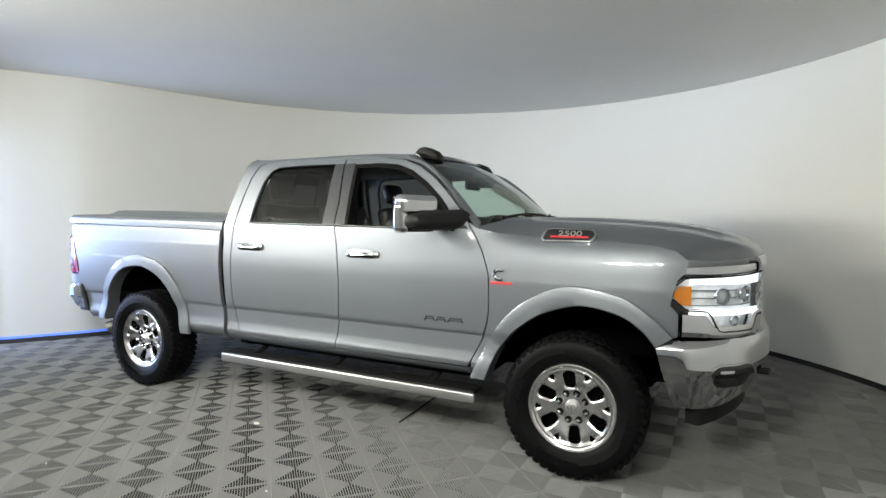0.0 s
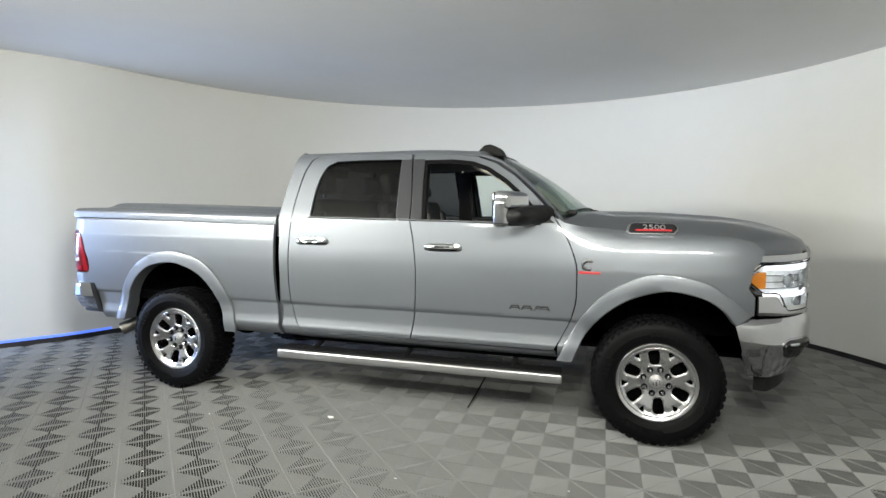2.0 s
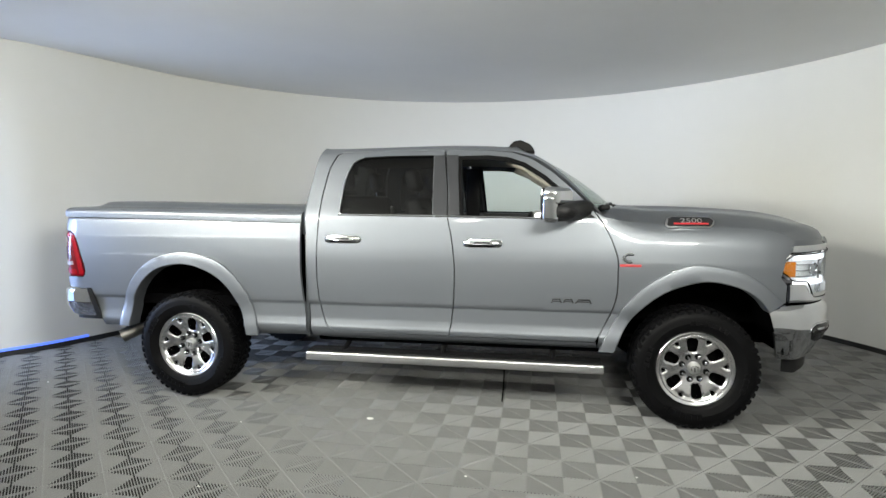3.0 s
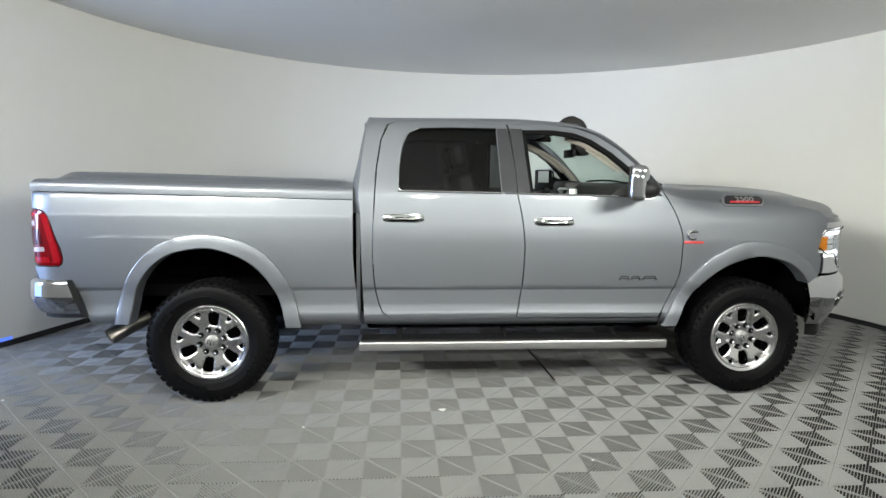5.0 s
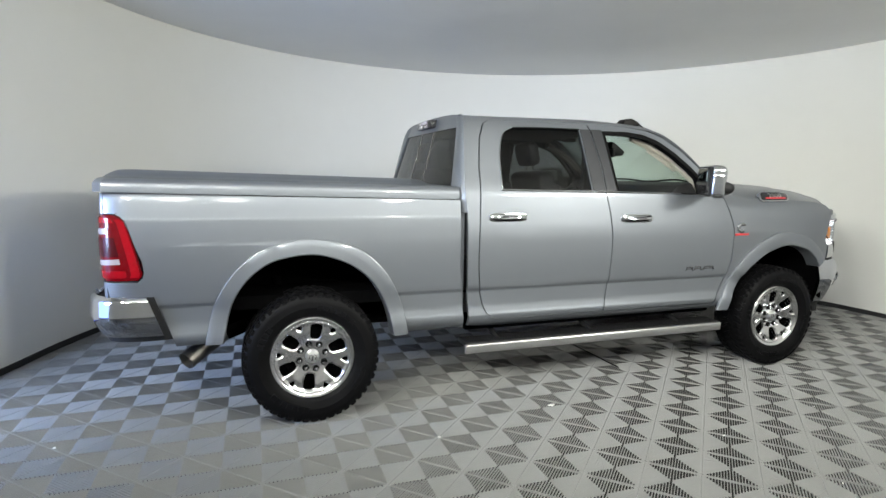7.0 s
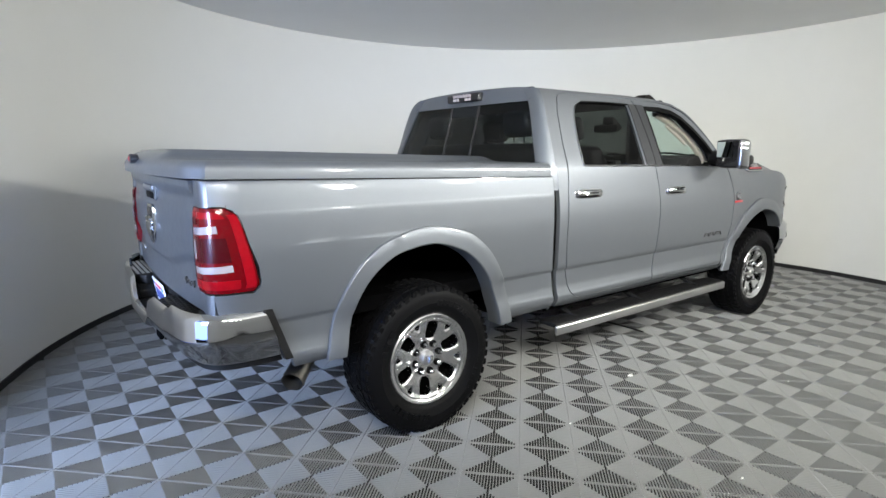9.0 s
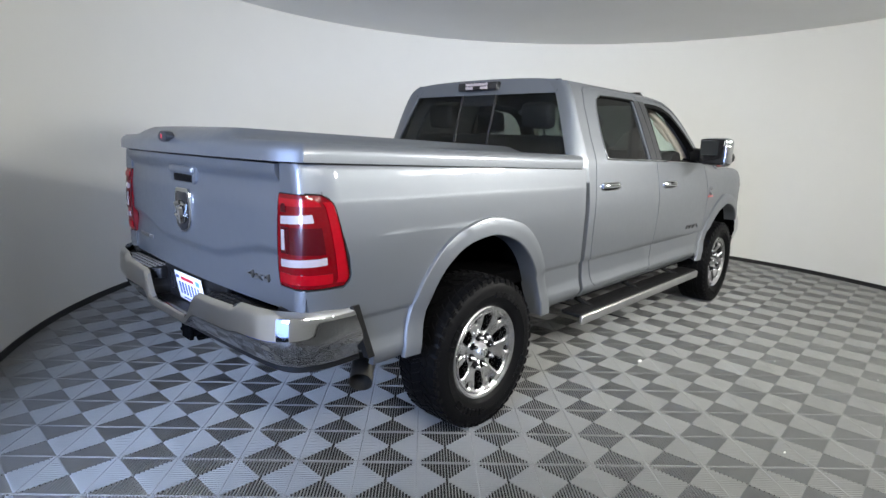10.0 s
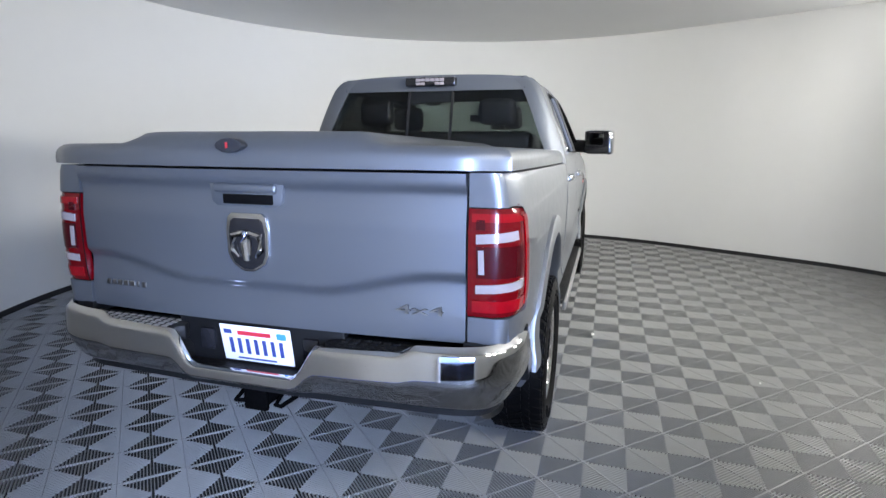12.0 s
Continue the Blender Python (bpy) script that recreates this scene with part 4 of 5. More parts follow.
for side in (-1, 1):
    tl = part("tail_light", tail_patch(side, 0, 1, 0, 1, 0.0, 30, 20, thick=0.03), REDLENS, truck, "red tail lamp with white bars")
    part("lens_panel", tail_patch(side, 0.30, 0.90, 0.375, 0.66, 0.003), DEEPRED, tl, "dark red centre lens")
    part("white_bar", tail_patch(side, 0.38, 0.90, 0.70, 0.785, 0.004, shear=-0.035, thick=0.006), WHITELENS, tl, "frosted white bar")
    part("white_bar", tail_patch(side, 0.30, 0.91, 0.245, 0.325, 0.004, shear=-0.035, thick=0.006), WHITELENS, tl, "frosted white bar")
    part("side_strip", tail_patch(side, 0.035, 0.17, 0.05, 0.93, 0.005, 8, 16), BRIGHTRED, tl, "bright red outer lens strip")
    part("lower_lens", tail_patch(side, 0.24, 0.95, 0.05, 0.16, 0.004), BRIGHTRED, tl)
    part("top_lens", tail_patch(side, 0.24, 0.95, 0.88, 0.955, 0.004), BRIGHTRED, tl)
    part("lamp_surround", tail_patch(side, 0.785, 0.90, 0.38, 0.66, 0.004), DEEPRED, tl)
    part("reverse_lamp", tail_patch(side, 0.81, 0.875, 0.41, 0.63, 0.007), WHITELENS, tl, "clear reverse lamp")
    part("upper_lens", tail_patch(side, 0.785, 0.90, 0.81, 0.90, 0.004), DEEPRED, tl)
    bm = bmesh.new()
    ring_pts = [tail_at(k / 20, 0.0, -0.001) for k in range(21)] + [tail_at(1.0, k / 12, -0.001) for k in range(1, 13)] + [tail_at(1 - k / 20, 1.0, -0.001) for k in range(1, 21)] + [tail_at(0.0, 1 - k / 12, -0.001) for k in range(1, 13)]
    tube(bm, [(x, side * y, z) for x, y, z in ring_pts], 0.0022, 6)
    part("gasket", bm, SEAL, tl, "black gasket round the lamp")
    for z0, z1 in ((0.845, 0.936), (1.308, 1.418)):
        def corner(u, v):
            z = z0 + (z1 - z0) * v
            w = side_w(-2.985, z)
            x, y = arc([(-2.982, w + 0.001), (-2.997, w - 0.012), (-3.006, w - 0.045), (-3.006, 0.812)], 12)[round(u * 12)]
            return (x, side * y, z)
        bm = bmesh.new()
        sheet(bm, corner, 12, 6)
        bm.normal_update()
        if bm.faces[:][-1].normal.x > 0:
            bmesh.ops.reverse_faces(bm, faces=bm.faces[:])
        bmesh.ops.solidify(bm, geom=bm.faces[:], thickness=0.02)
        part("bed_corner", bm, PAINT, truck)

# tailgate handle and emblem
bm = bmesh.new()
pts = [(-0.155, 1.375), (0.155, 1.375), (0.145, 1.30), (0.125, 1.285), (-0.125, 1.285), (-0.145, 1.30)]
prism(bm, pts, "x", -3.046, -3.02, 0.004)
gh = part("gate_handle", bm, PAINT, gate, "silver tailgate handle bezel")
bm = bmesh.new()
box(bm, -3.049, -3.03, -0.112, 0.098, 1.291, 1.329, 0.006)
part("recess", bm, SEAL, gh, "black handle recess")
bm = bmesh.new()
box(bm, -3.060, -3.03, -0.13, 0.13, 1.332, 1.368, 0.012, 3)
part("pull", bm, PAINT, gh)
shield = [(-0.07, 0.10), (-0.055, 0.115), (0.055, 0.115), (0.07, 0.10), (0.078, 0.05), (0.076, -0.05), (0.06, -0.09), (0.02, -0.118), (-0.02, -0.118), (-0.06, -0.09), (-0.076, -0.05), (-0.078, 0.05)]
bm = bmesh.new()
prism(bm, [(y * 1.12, 1.155 + z * 0.92) for y, z in shield], "x", -3.054, -3.035, 0.004)
em = part("emblem", bm, CHROME, gate, "chrome shield emblem")
bm = bmesh.new()
prism(bm, [(y * 0.96, 1.150 + z * 0.80) for y, z in shield], "x", -3.0565, -3.05, 0.002)
part("inlay", bm, GLOSSBLACK, em)
bm = bmesh.new()
for s in (-1, 1):
    tube(bm, [(-3.056, s * 0.012, 1.19), (-3.058, s * 0.054, 1.18), (-3.058, s * 0.06, 1.13), (-3.056, s * 0.036, 1.10)], [0.012, 0.015, 0.014, 0.006], 8)
tube(bm, [(-3.056, 0, 1.20), (-3.06, 0, 1.16), (-3.058, 0, 1.09)], [0.012, 0.02, 0.014], 8)
part("relief", bm, CHROME, em)
# both chrome badges take a darker steel that imitates their dark reflections
bm = bmesh.new()
for k in range(7):
    w = (0.018, 0.022, 0.022, 0.022, 0.024, 0.008, 0.018)[k]
    y = 0.71 - 0.031 * k
    box(bm, gate_x(y, 0.945) - 0.005, gate_x(y, 0.945) + 0.01, y - w / 2, y + w / 2, 0.935, 0.956, 0.002)
part("model_badge", bm, STEEL, gate, "chrome model badge, coloured dark for its reflections")
lettering("drive_badge", "4x4", STEEL, gate, Matrix(((0, 0, -1, gate_x(-0.645, 0.945) - 0.003), (-1, 0, 0, -0.645), (0, 1, 0, 0.945), (0, 0, 0, 1))) @ Matrix.Rotation(math.atan(0.0685), 4, "Y") @ Matrix.Diagonal((1.9, 0.75, 1, 1)), 0.062, 0.004, "raised chrome four by four badge, coloured dark for its reflections")

# hard bed cover
LID_HW = 0.945


def lid_at(x, y, d):
    """Height of the cover's top; d is the way in from its rim, rounded over there."""
    u = (x + 3.1) / 2.165
    z = 1.502 - 0.032 * u + 0.006 * (1 - (y / LID_HW) ** 2)
    z += 0.045 * (1 - smooth(0.44, 0.54, abs(y))) * smooth(0.0, 0.12, x + 3.10) * (1 - smooth(0.93, 0.99, u)) * (1 - 0.25 * u)
    k = 1 - min(1.0, d / 0.045)
    return z - 0.045 * (1 - math.sqrt(max(0.0, 1 - k * k)))


def lid_rear(y):
    return -3.035 - 0.075 * (1 - (y / LID_HW) ** 2) + 0.05 * smooth(0.80, 0.95, abs(y))


bm = bmesh.new()
edge = [0.0, 0.002, 0.007, 0.016, 0.03, 0.05]
vs_ = edge[:-1] + list(np.linspace(0.05, 2 * LID_HW - 0.05, 46)) + [2 * LID_HW - e for e in edge[-2::-1]]
us_ = edge[:-1] + list(np.linspace(0.05, 2.05, 50)) + [2.08, 2.10]
rows = []
for du in [-1] + us_:
    row = []
    for kv, dv in enumerate([-1] + vs_ + [-1]):
        y = -LID_HW + (dv if dv >= 0 else (0.0 if kv == 0 else 2 * LID_HW))
        x0 = lid_rear(y)
        span = (-0.935 - x0) / 2.10
        x = x0 + max(0.0, du) * span
        d = min(max(0.0, du), y + LID_HW, LID_HW - y)
        skirt = du < 0 or dv < 0
        row.append(bm.verts.new((x, y, (1.425 - 0.018 * (x + 3.0)) if skirt else lid_at(x, y, d))))
    rows.append(row)
for r0, r1 in zip(rows, rows[1:]):
    for k in range(len(r0) - 1):
        bm.faces.new((r0[k], r1[k], r1[k + 1], r0[k + 1]))
bmesh.ops.remove_doubles(bm, verts=bm.verts[:], dist=1e-5)
bm.normal_update()
lid = part("bed_cover", bm, PAINT, truck, "silver hard cover over the truck bed", 70)
bm = bmesh.new()
box(bm, -2.99, -0.94, -0.90, 0.90, 1.34, 1.41)
part("cover_seal", bm, PLASTIC, lid)
bm = bmesh.new()
prism(bm, [(0.05 * math.cos(a) * 1.1, 1.500 + 0.021 * math.sin(a) * (1.2 if abs(math.sin(a)) > 0.5 else 1)) for a in (2 * math.pi * k / 12 for k in range(12))], "x", -3.128, -3.09, 0.004)
lk = part("cover_lock", bm, GREYTRIM, lid, "dark oval lock on the bed cover")
bm = bmesh.new()
box(bm, -3.132, -3.12, 0.0, 0.009, 1.490, 1.511, 0.002)
part("key_slot", bm, REDPAINT, lk)

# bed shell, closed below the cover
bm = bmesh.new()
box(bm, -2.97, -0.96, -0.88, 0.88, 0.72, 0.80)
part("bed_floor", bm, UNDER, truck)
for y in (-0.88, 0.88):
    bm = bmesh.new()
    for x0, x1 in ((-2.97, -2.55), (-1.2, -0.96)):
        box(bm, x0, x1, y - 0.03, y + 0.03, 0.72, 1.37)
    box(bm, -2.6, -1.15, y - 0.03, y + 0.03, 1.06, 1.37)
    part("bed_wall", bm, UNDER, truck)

# rear bumper
RB = [(-2.735, 0.985), (-2.85, 0.988), (-2.94, 0.975), (-3.02, 0.935), (-3.075, 0.865), (-3.11, 0.74), (-3.13, 0.55), (-3.14, 0.33), (-3.145, 0.2), (-3.145, 0.0)]
full = mirrored(RB, 1) + mirrored(RB, -1)[-2::-1]


def rb_top(u):
    k = min(u, 1 - u)
    return 0.852 - 0.027 * smooth(0.235, 0.262, k) - 0.005 * smooth(0.26, 0.36, k) - 0.125 * smooth(0.378, 0.418, k)


def rb_low(u):
    k = min(u, 1 - u)
    return 0.605 + 0.015 * smooth(0.1, 0.3, k)


def lean_end(bm):
    """Slants the bumper's front ends: the foot reaches further forward than the top."""
    for v in bm.verts:
        v.co.x += smooth(-3.02, -2.78, v.co.x) * (-0.05 + 0.085 * min(1.3, max(0.0, (0.845 - v.co.z) / 0.24)))


bm = bmesh.new()
loft(bm, full, rb_low, rb_top, 0.012, n=110, m=24, thick=0.025, bow=0.0, shape=lambda v: -0.060 * max(0.0, (0.50 - v) / 0.50) ** 1.3 - 0.008 * max(0.0, (v - 0.56) / 0.44) - 0.026 * max(0.0, (v - 0.86) / 0.14) ** 2 - 0.012 * max(0.0, (0.08 - v) / 0.08) ** 2)
lean_end(bm)
rb = part("rear_bumper", bm, CHROME, truck, "chrome step bumper with a lowered centre", 50)
bm = bmesh.new()
loft(bm, full, lambda u: rb_low(u) - 0.026, lambda u: rb_low(u) + 0.02, -0.068, n=60, thick=0.03)
lean_end(bm)
part("lower_valance", bm, PLASTIC, rb, "black lower edge of the bumper")
bm = bmesh.new()
box(bm, -3.12, -2.99, -0.30, 0.30, 0.655, 0.672, 0.006)
box(bm, -3.02, -2.985, -0.36, 0.36, 0.66, 0.865, 0.01)
part("plate_recess", bm, PLASTIC, rb, "black recess behind the number plate")
for s in (-1, 1):
    bm = bmesh.new()
    pts = [(-3.115, s * 0.36), (-3.10, s * 0.60), (-3.075, s * 0.78), (-3.01, s * 0.91), (-2.97, s * 0.95), (-2.97, s * 0.34), (-3.06, s * 0.30)]
    prism(bm, pts, "z", 0.755, 0.812, 0.006)
    pad = part("step_pad", bm, PLASTIC, rb, "black step pad")
    for i in range(12):
        for j in range(4):
            yy, xx = s * (0.37 + 0.038 * i), -3.09 + 0.026 * j
            if i > 7 and j == 0:
                continue
            bm = bmesh.new()
            box(bm, xx - 0.009, xx + 0.009, yy - 0.013, yy + 0.013, 0.809, 0.816, 0.003, 1)
            # left studs are coloured silver to look lit, the right ones stay black
            part("tread_stud", bm, SATIN if s > 0 else PLASTIC, pad)
    bm = bmesh.new()
    prism(bm, [(s * 0.30, 0.72), (s * 0.375, 0.80), (s * 0.375, 0.70), (s * 0.30, 0.67)], "x", -3.10, -2.99, 0.004)
    part("step_side", bm, PLASTIC, rb)
    bm = bmesh.new()
    loft(bm, mirrored([(-2.70, 0.982), (-2.738, 0.987)], s), const(0.60), const(0.848), 0.0, n=4, thick=0.03)
    lean_end(bm)
    part("end_gasket", bm, PLASTIC, rb, "black rubber bumper end")
    bm = bmesh.new()
    prism(bm, [(-2.70, 0.94), (-2.735, 0.94), (-2.99, 0.93), (-3.02, 0.80), (-2.7, 0.80)] if s > 0 else [(-2.70, -0.94), (-2.735, -0.94), (-2.99, -0.93), (-3.02, -0.80), (-2.7, -0.80)], "z", 0.80, 0.848, 0.004)
    part("bumper_filler", bm, PLASTIC, rb)

for s in (-1, 1):
    bm = bmesh.new()
    box(bm, -3.034, -3.0, s * 0.225 - 0.032, s * 0.225 + 0.032, 0.715, 0.80, 0.008)
    part("plate_lamp", bm, GLOSSBLACK, rb, "black plate lamp block")

# number plate: bars in place of the writing
PT = Matrix.Translation((-3.035, 0, 0.757)) @ pose(0, 0, 0, 0, -10, 0)
bm = bmesh.new()
box(bm, -0.003, 0.003, -0.152, 0.152, -0.076, 0.076, 0.002, m=PT)
plate = part("number_plate", bm, PLATEWHITE, truck, "white number plate with dark characters")
for k in range(7):
    bm = bmesh.new()
    y = 0.108 - 0.036 * k
    box(bm, -0.0055, -0.003, y - 0.0085, y + 0.0085, -0.042, 0.024, 0.001, 1, m=PT)
    part("plate_bar", bm, PLATEBLUE, plate)
bm = bmesh.new()
box(bm, -0.0055, -0.003, -0.07, 0.075, 0.038, 0.056, 0.001, 1, m=PT)
part("state_bar", bm, PLATERED, plate)
for y0, y1, z0, z1, mt in ((-0.135, -0.095, 0.034, 0.06, STICKER), (0.10, 0.135, 0.04, 0.058, PLATEBLUE), (-0.08, 0.09, -0.066, -0.058, PLATEBLUE)):
    bm = bmesh.new()
    box(bm, -0.0055, -0.003, y0, y1, z0, z1, 0.001, 1, m=PT)
    part("plate_sticker", bm, mt, plate)

# hitch, exhaust, chassis
bm = bmesh.new()
box(bm, -3.06, -2.8, -0.04, 0.04, 0.515, 0.59, 0.008)
box(bm, -3.07, -3.045, -0.05, 0.05, 0.505, 0.60, 0.008)
tube(bm, [(-2.85, -0.5, 0.56), (-2.85, 0.5, 0.56)], 0.04, 10)
for s in (-1, 1):
    tube(bm, [(-2.95, s * 0.05, 0.535), (-3.04, s * 0.07, 0.525), (-3.05, s * 0.10, 0.527), (-2.96, s * 0.12, 0.535)], 0.009, 6)
part("tow_hitch", bm, UNDER, truck, "black tow hitch receiver")
bm = bmesh.new()
tube(bm, [(-1.2, -0.5, 0.52), (-1.6, -0.55, 0.58), (-2.2, -0.56, 0.57), (-2.44, -0.66, 0.51)], 0.045, 12)
part("exhaust_pipe", bm, UNDER, truck)
bm = bmesh.new()
tube(bm, [(-2.42, -0.645, 0.515), (-2.52, -0.735, 0.47), (-2.62, -0.83, 0.415)], [0.05, 0.054, 0.056], 20, False)
tube(bm, [(-2.62, -0.83, 0.415), (-2.54, -0.755, 0.46), (-2.45, -0.675, 0.50)], [0.054, 0.050, 0.047], 20, False)
part("exhaust_tip", bm, STEEL, truck, "steel exhaust tip behind the rear wheel")
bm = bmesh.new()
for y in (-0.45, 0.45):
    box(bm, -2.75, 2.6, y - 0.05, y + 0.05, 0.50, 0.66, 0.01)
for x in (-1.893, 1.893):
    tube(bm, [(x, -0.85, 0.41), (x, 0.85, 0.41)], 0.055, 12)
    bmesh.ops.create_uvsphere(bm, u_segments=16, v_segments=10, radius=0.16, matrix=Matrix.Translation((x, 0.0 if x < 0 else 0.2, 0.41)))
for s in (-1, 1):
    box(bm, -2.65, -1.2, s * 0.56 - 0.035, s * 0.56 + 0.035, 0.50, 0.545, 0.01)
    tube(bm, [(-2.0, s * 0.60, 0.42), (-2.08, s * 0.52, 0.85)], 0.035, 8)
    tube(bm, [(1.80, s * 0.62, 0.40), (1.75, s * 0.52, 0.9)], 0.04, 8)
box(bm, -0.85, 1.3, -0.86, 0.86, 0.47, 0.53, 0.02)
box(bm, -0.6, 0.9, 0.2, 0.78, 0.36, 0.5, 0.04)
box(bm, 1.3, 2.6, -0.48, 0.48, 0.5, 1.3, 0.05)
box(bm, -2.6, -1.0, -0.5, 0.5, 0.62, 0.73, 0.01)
part("chassis", bm, UNDER, truck, "black chassis, axles and springs, darkened for the shade under the body")

# running boards
for side in (-1, 1):
    bm = bmesh.new()
    y0, y1 = sorted((side * 0.84, side * 0.995))
    box(bm, -0.885, 1.285, y0, y1, 0.395, 0.425, 0.006)
    st = part("running_board", bm, PLASTIC, truck, "black running board with a satin silver edge")
    bm = bmesh.new()
    y0, y1 = sorted((side * 0.985, side * 1.012))
    box(bm, -0.895, 1.295, y0, y1, 0.352, 0.415, 0.01, 3)
    part("edge_trim", bm, SATIN, st, "satin silver edge trim")
    for x in (-0.62, 0.14, 0.95):
        bm = bmesh.new()
        tube(bm, [(x, side * 0.72, 0.50), (x, side * 0.80, 0.45), (x, side * 0.93, 0.41)], 0.02, 8)
        part("bracket", bm, PLASTIC, st)


# mirrors
def wing_mirror(side):
    C = Matrix.Translation((0.965, side * 1.142, 1.546)) @ pose(0, 0, 0, 0, 0, side * 26)
    bm = bmesh.new()
    rows = []
    for y, cx, hx, z0, z1 in ((0.90, 1.13, 0.095, 1.425, 1.56), (0.96, 1.10, 0.09, 1.427, 1.555), (1.04, 1.05, 0.088, 1.425, 1.55), (1.14, 1.01, 0.088, 1.422, 1.545), (1.22, 0.995, 0.08, 1.428, 1.53), (1.27, 0.985, 0.055, 1.445, 1.52), (1.283, 0.985, 0.02, 1.465, 1.50)):
        rows.append([bm.verts.new((cx + hx * math.cos(a), side * y, (z0 + z1) / 2 + (z1 - z0) / 2 * math.sin(a))) for a in (2 * math.pi * j / 14 for j in range(14))])
    for r0, r1 in zip(rows, rows[1:]):
        for k in range(14):
            bm.faces.new((r0[k], r0[(k + 1) % 14], r1[(k + 1) % 14], r1[k]))
    bm.faces.new(rows[0])
    bm.faces.new(rows[-1][::-1])
    bmesh.ops.recalc_face_normals(bm, faces=bm.faces[:])
    wm = part("wing_mirror", bm, PLASTIC, truck, "chrome-capped tow mirror on a black arm")
    # chrome cap: a top and an outer end, round a black lower body
    for nm, mt, ya, yb, z0, z1, xf, lab in (("mirror_shell", CHROME, -0.135, 0.152, -0.034, 0.103, 0.058, "chrome mirror cap"), ("mirror_end", CHROME, 0.085, 0.158, -0.136, 0.06, 0.045, "chrome outer end"), ("mirror_body", PLASTIC, -0.135, 0.14, -0.130, 0.0, 0.048, "")):
        bm = bmesh.new()
        y0, y1 = sorted((side * ya, side * yb))
        box(bm, -0.058, xf, y0, y1, z0, z1)
        for v in bm.verts:
            if v.co.x > 0:
                v.co.y *= 0.93
                v.co.z -= 0.012 if v.co.z > 0.05 else 0.0
        bmesh.ops.bevel(bm, geom=bm.edges[:], offset=0.040, segments=6, profile=0.5, affect="EDGES", clamp_overlap=True)
        bmesh.ops.transform(bm, matrix=C, verts=bm.verts[:])
        part(nm, bm, mt, wm, lab, 50)
    bm = bmesh.new()
    box(bm, -0.066, -0.05, *sorted((side * -0.12, side * 0.138)), -0.118, 0.088, 0.012, 3, m=C)
    part("mirror_rim", bm, GLOSSBLACK, wm)
    bm = bmesh.new()
    box(bm, -0.070, -0.064, *sorted((side * -0.105, side * 0.124)), -0.045, 0.076, 0.002, 1, m=C @ pose(0, 0, 0, 0, 0, side * -3))
    part("mirror_pane", bm, MIRROR, wm, "mirror glass")
    bm = bmesh.new()
    prism(bm, [(1.08, 1.425), (1.06, 1.53), (1.10, 1.52), (1.22, 1.44), (1.22, 1.425)], "y", side * 0.915, side * 0.955, 0.005)
    part("mirror_base", bm, PLASTIC, wm)


for side in (-1, 1):
    wing_mirror(side)

# side badges
for side in (-1, 1):
    bm = bmesh.new()
    pts = [(1.675, 1.385), (1.69, 1.425), (1.725, 1.443), (1.975, 1.438), (2.0, 1.415), (1.995, 1.39), (1.97, 1.370), (1.70, 1.368)]
    lean = Matrix.Translation((0, side * 0.905, 1.405)) @ Matrix.Rotation(radians(side * 36), 4, "X") @ Matrix.Diagonal((1, 1, 1.3, 1)) @ Matrix.Translation((0, side * -0.88, -1.405))
    prism(bm, pts, "y", side * 0.845, side * 0.892, 0.006)
    bmesh.ops.transform(bm, matrix=lean, verts=bm.verts[:])
    nb = part("bonnet_badge", bm, CHROME, truck, "chrome-framed black bonnet badge with numerals")
    bm = bmesh.new()
    prism(bm, [(1.692, 1.384), (1.706, 1.426), (1.73, 1.435), (1.968, 1.431), (1.988, 1.412), (1.982, 1.394), (1.962, 1.378), (1.706, 1.376)], "y", side * 0.885, side * 0.895, 0.002)
    bmesh.ops.transform(bm, matrix=lean, verts=bm.verts[:])
    part("badge_field", bm, GLOSSBLACK, nb)
    bm = bmesh.new()
    box(bm, 1.735, 1.955, *sorted((side * 0.89, side * 0.898)), 1.386, 1.396)
    bmesh.ops.transform(bm, matrix=lean, verts=bm.verts[:])
    part("badge_stripe", bm, REDPAINT, nb)
    turn = Matrix(((1, 0, 0, 1.848), (0, 0, -1, -0.8965), (0, 1, 0, 1.409), (0, 0, 0, 1))) if side < 0 else Matrix(((-1, 0, 0, 1.848), (0, 0, 1, 0.8965), (0, 1, 0, 1.409), (0, 0, 0, 1)))
    lettering("numerals", "2500", SATIN, nb, lean @ turn @ Matrix.Diagonal((1.85, 1.05, 1, 1)), 0.038, 0.001)
    w = side_w(1.45, 1.12)
    bm = bmesh.new()
    cpts = [(1.445 + 0.035 * math.cos(a), 1.165 + 0.028 * math.sin(a)) for a in (radians(60 + 240 * k / 10) for k in range(11))]
    tube(bm, [(x, side * (side_w(x, z) + 0.003), z) for x, z in cpts], 0.012, 6)
    tube(bm, [(1.44, side * (w + 0.003), 1.19), (1.475, side * (w + 0.003), 1.19)], 0.008, 6)
    eb = part("engine_badge", bm, CHROME, truck, "chrome and red engine badge on the fender")
    bm = bmesh.new()
    box(bm, 1.385, 1.525, *sorted((side * (w - 0.004), side * (w + 0.004))), 1.105, 1.122, 0.002)
    part("badge_bar", bm, REDPAINT, eb, "red bar below the emblem")
    bm = bmesh.new()
    for x0, x1 in ((0.93, 0.998), (1.012, 1.08), (1.095, 1.20)):
        w2 = side_w(x0, 0.855)
        z0 = 0.842
